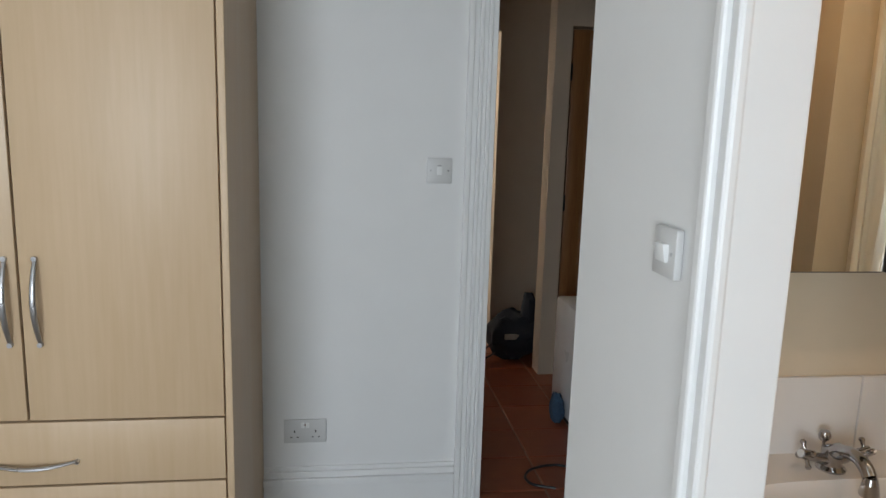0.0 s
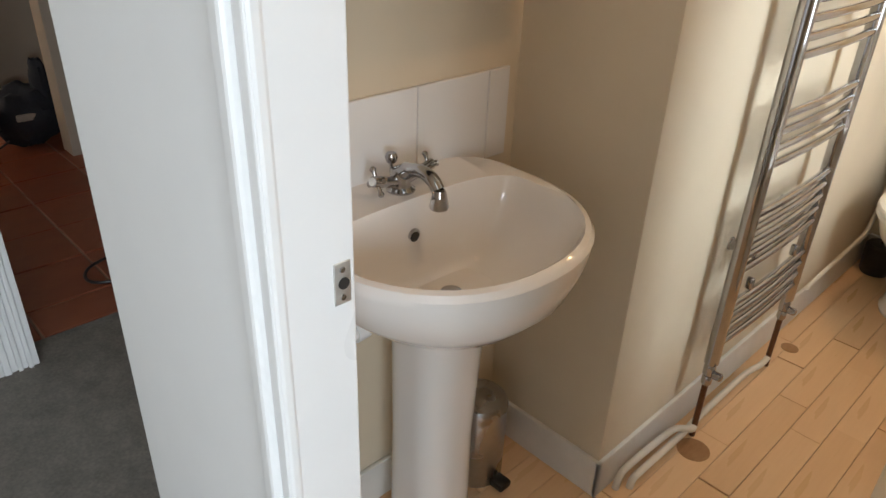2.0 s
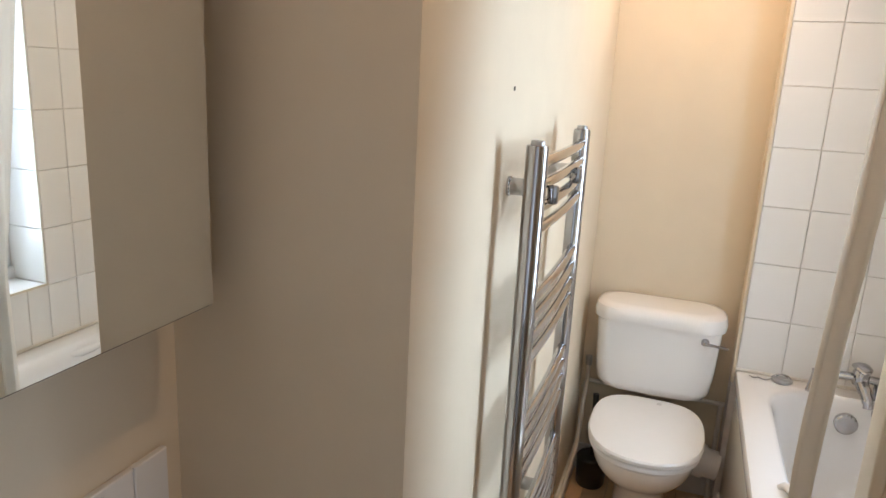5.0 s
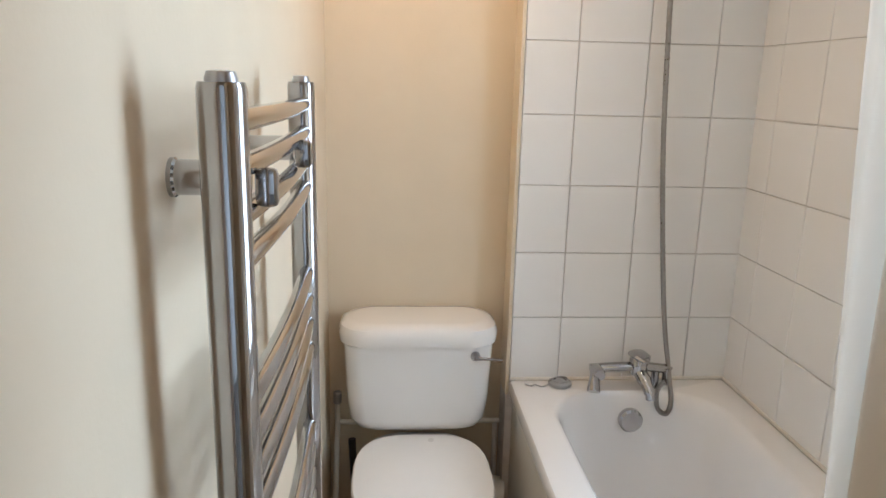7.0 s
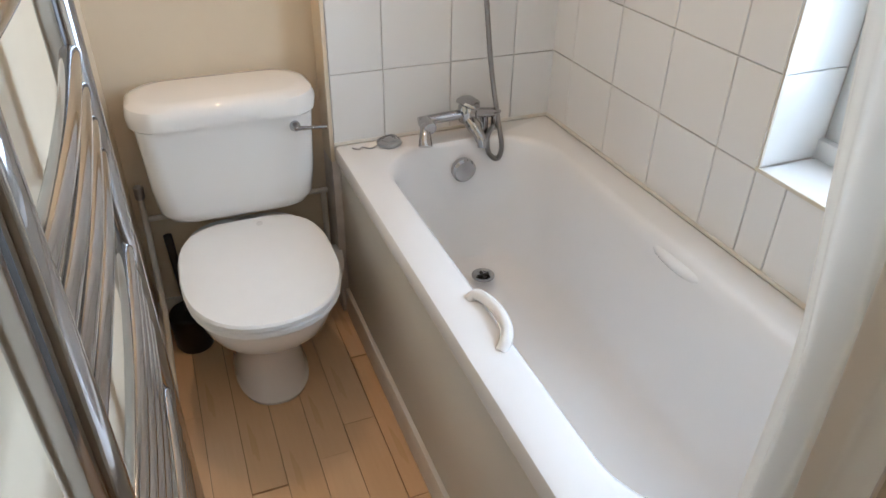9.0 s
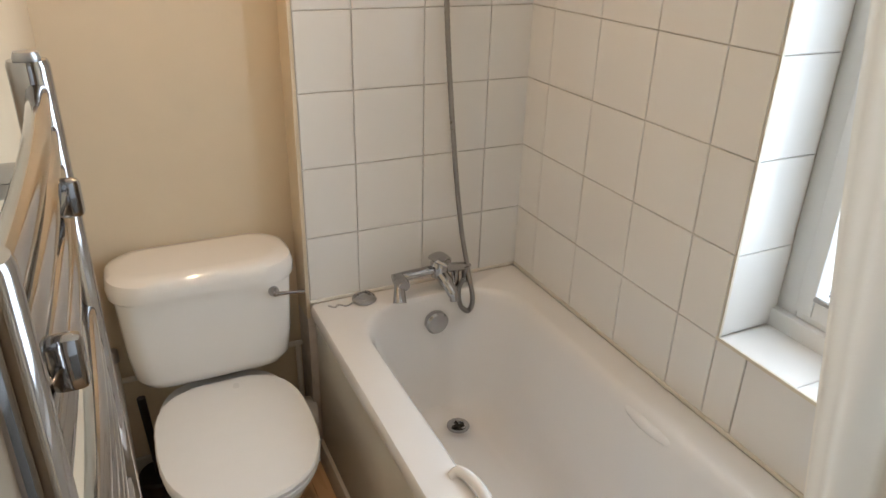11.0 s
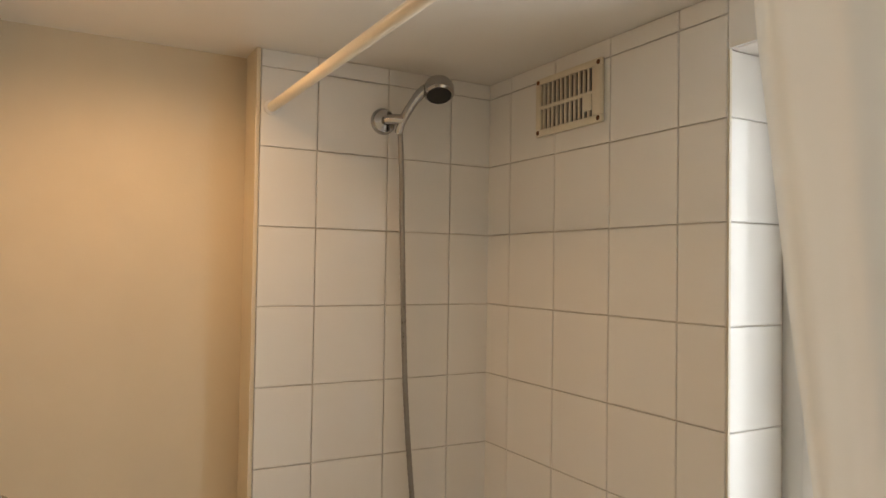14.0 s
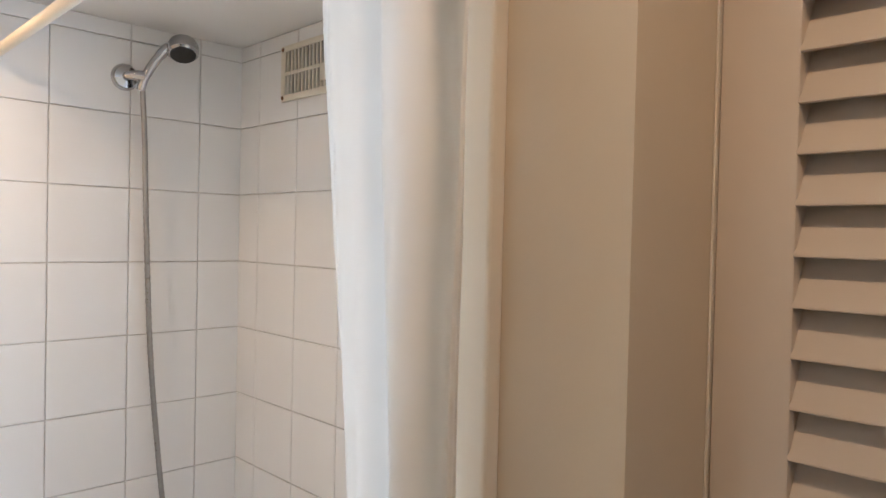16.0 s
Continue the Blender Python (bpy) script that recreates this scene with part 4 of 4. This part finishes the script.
so = plate("double_socket", "white double power socket above skirting", "socket", -3.375, -3.228, 0.380, 0.466)
for cy in (-3.338, -3.265):
    part("rocker", boxes((-2.7115, cy - 0.006 + (0.028 if cy < -3.3 else -0.028), 0.436, -2.708, cy + 0.006 + (0.028 if cy < -3.3 else -0.028), 0.456), bevel=0.0012), PLASTIC, so)
    part("pin_slots", boxes((-2.7115, cy - 0.002, 0.419, -2.7105, cy + 0.002, 0.428), (-2.7115, cy - 0.014, 0.400, -2.7105, cy - 0.008, 0.404), (-2.7115, cy + 0.008, 0.400, -2.7105, cy + 0.014, 0.404)), DARK, so)
so.location += Vector((0, -0.006, -0.007))
part("label_bar", boxes((-2.7112, -3.314, 0.445, -2.7104, -3.290, 0.450)), COPPER, so)

ls = thing("light_switch", (-1.25, -2.734, 1.29), "white rocker light switch on white partition wall", "switch")
part("plate", boxes((-1.290, -2.748, 1.285, -1.203, -2.733, 1.371), bevel=0.004), PLATE, ls)
rk = bmesh.new()
box(rk, -1.266, -2.757, 1.312, -1.228, -2.745, 1.344, bevel=0.0015)
for v in rk.verts:
    if v.co.y < -2.75:
        v.co.y -= (v.co.z - 1.328) * 0.18
part("rocker", rk, PLASTIC, ls)
ls.scale = (0.8, 0.8, 0.8)
ls.location += Vector((0, 0.010, 0.0076))
for dx in (-0.030, 0.030):
    part("screw", cyl((-1.2465 + dx, -2.7475, 1.328), 0.003, -0.0015, "y", 10), DULL_STEEL, ls)

wd = thing("wardrobe", (-2.41, -4.2, FLOOR), "maple effect fitted wardrobe with drawers and bow handles", "wardrobe")
WX, WYR, WYL = -2.10, -3.470, -4.87
part("carcass", boxes((-2.715, WYL, FLOOR, WX - 0.022, WYR, 2.35), bevel=0.001), MAPLE, wd)
part("side_panel", boxes((-2.715, WYR - 0.0, FLOOR, WX, WYR + 0.018, 2.37), bevel=0.002), MAPLE, wd)
for y0, y1, hy in ((-3.938, WYR - 0.004, -3.900), (-4.404, -3.944, -3.968), (-4.868, -4.410, -4.83)):
    dr = part("door", boxes((WX - 0.020, y0, 0.742, WX, y1, 2.35), bevel=0.002), MAPLE, wd)
    bow_handle((WX, hy, 0.938), (WX, hy, 1.150), (1, 0, 0), 0.030, 0.007, 0.8, "handle", dr, DULL_STEEL)["label"] = "brushed steel bow handle"
for y0, y1 in ((-4.404, WYR - 0.004), (-4.868, -4.410)):
    for z0, z1 in ((0.570, 0.736), (0.325, 0.564), (0.075, 0.319)):
        df = part("drawer", boxes((WX - 0.020, y0, z0, WX, y1, z1), bevel=0.002), MAPLE, wd)
        ym, zm = (y0 + y1) / 2, (z0 + z1) / 2 - 0.02
        bow_handle((WX, ym - 0.105, zm), (WX, ym + 0.105, zm), (1, 0, -0.25), 0.028, 0.006, 0.8, "handle", df, DULL_STEEL)["label"] = "brushed steel bow handle"

# ---- hall things ----
pd = thing("door_hall", (-4.44, -1.5, FLOOR), "dark varnished pine panel door in the hall", "door")
pd["kind"] = "structure"
PX = -4.46
part("stile", boxes((PX - 0.02, -1.865, FLOOR + 0.01, PX + 0.02, -1.765, 2.06), bevel=0.003), PINE, pd)
part("stile", boxes((PX - 0.02, -1.225, FLOOR + 0.01, PX + 0.02, -1.125, 2.06), bevel=0.003), PINE, pd)
for z0, z1 in ((FLOOR + 0.01, 0.22), (0.80, 0.98), (1.95, 2.06)):
    part("rail", boxes((PX - 0.02, -1.765, z0, PX + 0.02, -1.225, z1), bevel=0.003), PINE, pd)
for z0, z1 in ((0.22, 0.80), (0.98, 1.95)):
    part("panel", boxes((PX - 0.008, -1.765, z0, PX + 0.006, -1.225, z1)), PINE, pd)
    part("moulding", boxes((PX, -1.767, z0, PX + 0.016, -1.745, z1), (PX, -1.745, z1 - 0.022, PX + 0.016, -1.225, z1), (PX, -1.745, z0, PX + 0.016, -1.225, z0 + 0.022), bevel=0.004), PINE, pd)
for hz in (0.35, 1.05, 1.82):
    part("hinge", boxes((PX + 0.012, -1.880, hz - 0.05, PX + 0.026, -1.862, hz + 0.05), bevel=0.003), BLACK, pd)
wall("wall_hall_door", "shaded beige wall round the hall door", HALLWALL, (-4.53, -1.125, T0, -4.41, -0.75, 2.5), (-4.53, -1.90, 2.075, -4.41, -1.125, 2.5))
# whitish frame; the beige puts the hall's dimness into its colour
structure("trim_hall_door", boxes((-4.54, -1.985, FLOOR, -4.40, -1.885, 2.5), bevel=0.004), HALLWALL, "whitish frame beside hall door, dimmed with beige colour", "trim")

bag = thing("rucksack", (-4.74, -2.06, FLOOR), "black rucksack slumped on the hall floor", "bag")
bg = bmesh.new()
bmesh.ops.create_uvsphere(bg, u_segments=32, v_segments=20, radius=1.0)
for v in bg.verts:
    p = v.co.copy()
    n = noise.noise(p * 2.2) * 0.22 + noise.noise(p * 5) * 0.09
    p *= 1 + n
    v.co = Vector((-4.74 + p.x * 0.16, -2.07 + p.y * 0.175, FLOOR + 0.155 + max(p.z, -0.93) * 0.165))
part("body", bg, CLOTH, bag)
fl = bmesh.new()
bmesh.ops.create_uvsphere(fl, u_segments=20, v_segments=12, radius=1.0)
for v in fl.verts:
    p = v.co * (1 + noise.noise(v.co * 3) * 0.25)
    v.co = Vector((-4.70 + p.x * 0.07, -1.98 + p.y * 0.05, FLOOR + 0.33 + p.z * 0.12))
part("flap", fl, CLOTH, bag)
part("patch", boxes((-4.60, -2.16, FLOOR + 0.17, -4.575, -2.02, FLOOR + 0.205), bevel=0.008), PALE, bag, "pale grey webbing patch")
for dy, dz in ((-0.26, 0.03), (-0.27, 0.10)):
    part("strap", tube(bmesh.new(), curve([(-4.66, -2.20, FLOOR + dz + 0.03), (-4.65, -2.26, FLOOR + dz), (-4.62, -2.08 + dy, FLOOR + 0.012)], 5), 0.010, 8, 0.4), CLOTH, bag)

ht = thing("storage_heater", (-3.7, -1.97, FLOOR), "white metal heater standing on terracotta floor", "heater")
part("casing", boxes((-3.95, -2.035, FLOOR + 0.02, -3.62, -1.86, 0.60), bevel=0.02), PLASTIC, ht)
part("foot", boxes((-3.93, -2.025, FLOOR, -3.64, -1.88, FLOOR + 0.022)), DARK, ht)
rag = bmesh.new()
bmesh.ops.create_uvsphere(rag, u_segments=20, v_segments=12, radius=1.0)
for v in rag.verts:
    p = v.co * (1 + noise.noise(v.co * 3) * 0.3)
    v.co = Vector((-3.70 + p.x * 0.06, -2.075 + p.y * 0.035, FLOOR + 0.075 + max(p.z, -0.9) * 0.08))
tagged(part("rag", rag, BLUE), "crumpled blue rag beside white heater", "cloth")
cable = curve([(-3.02, -2.28, FLOOR + 0.005), (-3.06, -2.37, FLOOR + 0.006), (-3.13, -2.385, FLOOR + 0.006), (-3.20, -2.33, FLOOR + 0.005), (-3.22, -2.2, FLOOR + 0.005), (-3.1, -2.05, FLOOR + 0.005)], 8)
tagged(part("cable", tube(bmesh.new(), cable, 0.006, 8), BLACK), "black cable curled on terracotta tiles", "cable")

bd = thing("board", (-5.3, -2.5, FLOOR), "cream half height board at the hall end", "board")
part("sheet", boxes((-5.335, -3.0, FLOOR, -5.295, -1.85, 0.60), bevel=0.003), CREAM, bd)
part("capping", boxes((-5.35, -3.0, 0.60, -5.28, -1.85, 0.625), bevel=0.004), PINE, bd)
for cyy, zt, w in ((-2.27, 1.17, 0.125), (-2.56, 1.12, 0.13)):
    ct = thing("coat", (-5.31, cyy, 0.625), "dark coat bundled on top of cream board", "coat")
    cb = bmesh.new()
    bmesh.ops.create_uvsphere(cb, u_segments=24, v_segments=18, radius=1.0)
    for v in cb.verts:
        p = v.co * (1 + noise.noise(v.co * 2.5 + Vector((cyy, 0, 0))) * 0.2)
        wide = 1.0 if p.z > 0 else 0.85
        v.co = Vector((-5.31 + p.x * 0.08, cyy + math.copysign(min(abs(p.y) ** 0.6, 1.0), p.y) * w * wide, max(0.626, 0.9 + p.z * (zt - 0.9))))
    part("body", cb, CLOTH, ct)
    part("collar", tube(bmesh.new(), [(-5.25, cyy - 0.07, zt - 0.09), (-5.24, cyy, zt - 0.10), (-5.25, cyy + 0.03, zt - 0.09)], 0.018, 10), PALE, ct)

# ---- pieces: tiles and planks ----
G = 0.0022
COLS = (-0.676, -0.527, -0.327, -0.130, 0.003)
ROWS = [0.57 + 0.2 * i for i in range(9)] + [CEIL]
for x0, x1 in zip(COLS, COLS[1:]):
    for z0, z1 in zip(ROWS, ROWS[1:]):
        piece("tile", tile_mesh(x1 - x0 - G, z1 - z0 - G, 0.008, TILE), pose(x0 + G / 2, 0.008, z0 + G / 2, 90, 0, 0), wall_tap)
ER = (0.004, -0.109, -0.309, -0.512, -0.715, WY0)
RT = pose(0, 0, 0, 90, 0, -90)


def east_tile(ya, yb, z0, z1):
    piece("tile", tile_mesh(ya - yb - G, z1 - z0 - G, 0.008, TILE), Matrix.Translation((0.008, ya - G / 2, z0 + G / 2)) @ RT, wall_bath)


for ya, yb in zip(ER, ER[1:]):
    for z0, z1 in zip(ROWS, ROWS[1:]):
        east_tile(ya, yb, z0, z1)
UND = (WY0, -0.92, -1.12, -1.32, WY1)
for ya, yb in zip(UND, UND[1:]):
    east_tile(ya, yb, 0.57, WZ0)
    east_tile(ya, yb, WZ1, CEIL)
for z0, z1 in zip(ROWS, ROWS[1:]):
    east_tile(WY1, -1.552, z0, z1)
REV = [WZ0 + 0.004] + [r for r in ROWS if WZ0 + 0.03 < r < WZ1] + [WZ1]
for z0, z1 in zip(REV, REV[1:]):
    piece("tile", tile_mesh(0.155 - G, z1 - z0 - G, 0.008, TILE), pose(0.004, WY0 + 0.002, z0 + G / 2, 90, 0, 0), wall_bath)
for ya, yb in ((-0.846, -1.04), (-1.04, -1.24), (-1.24, WY1)):
    piece("tile", tile_mesh(0.145, ya - yb - G, 0.008, TILE), pose(0.0, yb + G / 2, WZ0 - 0.003, 0, 0, 0), wall_bath)
structure("trim_tile_edge", boxes((-0.002, WY0 - 0.007, WZ0, 0.004, WY0 - 0.003, WZ1), (-0.004, WY1, WZ0 - 0.003, 0.0, WY0, WZ0 + 0.005)), AGED, "thin tile edging strip at the window", "trim")
structure("trim_tap_wall_edge", boxes((-0.688, -0.001, BR - 0.05, -0.677, 0.10, CEIL), bevel=0.002), CREAM, "cream edge of boxed out tiled wall", "trim")

splash = thing("splashback", (-1.58, -2.2, 0.81), "white square tile splashback above the wash basin", "splashback")
part("adhesive_bed", boxes((-1.5995, -2.522, 0.812, -1.595, -1.850, 1.009)), GROUT, splash)
SPL = (-2.522, -2.320, -2.118, -1.916, -1.850)
for ya, yb in zip(SPL, SPL[1:]):
    ob = piece("tile", tile_mesh(yb - ya - G, 0.198, 0.008, TILE), Matrix.Translation(Vector((-1.596, ya + G / 2, 0.812)) - BASE[splash.name]) @ pose(0, 0, 0, 90, 0, 90), splash)

# beech strip floor
floor_b = bpy.data.objects["floor_bathroom"]
plank_me = tile_mesh(1.0, 1.0, 1.0, BEECH, edge=0.0)
rnd = random.Random(5)
PW = 0.0875
x = -1.60
while x < -0.48:
    x1 = min(x + PW, -0.47)
    xm = (x + x1) / 2
    ylo = -2.68
    yhi = -1.81 if xm < -1.233 else (0.115 if xm < -0.655 else -1.68)
    y = ylo - rnd.random() * 0.4
    while y < yhi:
        ln = 0.42 + 0.12 * rnd.random()
        a, b = max(y, ylo), min(y + ln, yhi)
        if b - a > 0.02:
            w, h = x1 - x - 0.0016, b - a
            piece("plank", tile_mesh(round(w, 4), round(h, 2) - 0.001, 0.008, BEECH, 0.0006), pose(x, a, FLOOR - 0.008), floor_b)
        y += ln
    x = x1

# terracotta tiles
TP = 0.30
for i in range(10):
    for j in range(6):
        x0, y0 = -3.02 + 0.165 - TP * (i + 0.55) + 0.0, -2.323 + TP * (j - 3)
        xa, xb = -3.02 - TP * i + (0.0), -3.02 - TP * (i - 1)
        xb = min(xb, -2.835)
        piece("tile", tile_mesh(xb - xa - 0.008, TP - 0.008, 0.008, TERRACOTTA, 0.003), pose(xa + 0.004, y0 + 0.004, FLOOR - 0.008 + 0.001 * ((i * 7 + j * 3) % 3 - 1)), floor_hall)
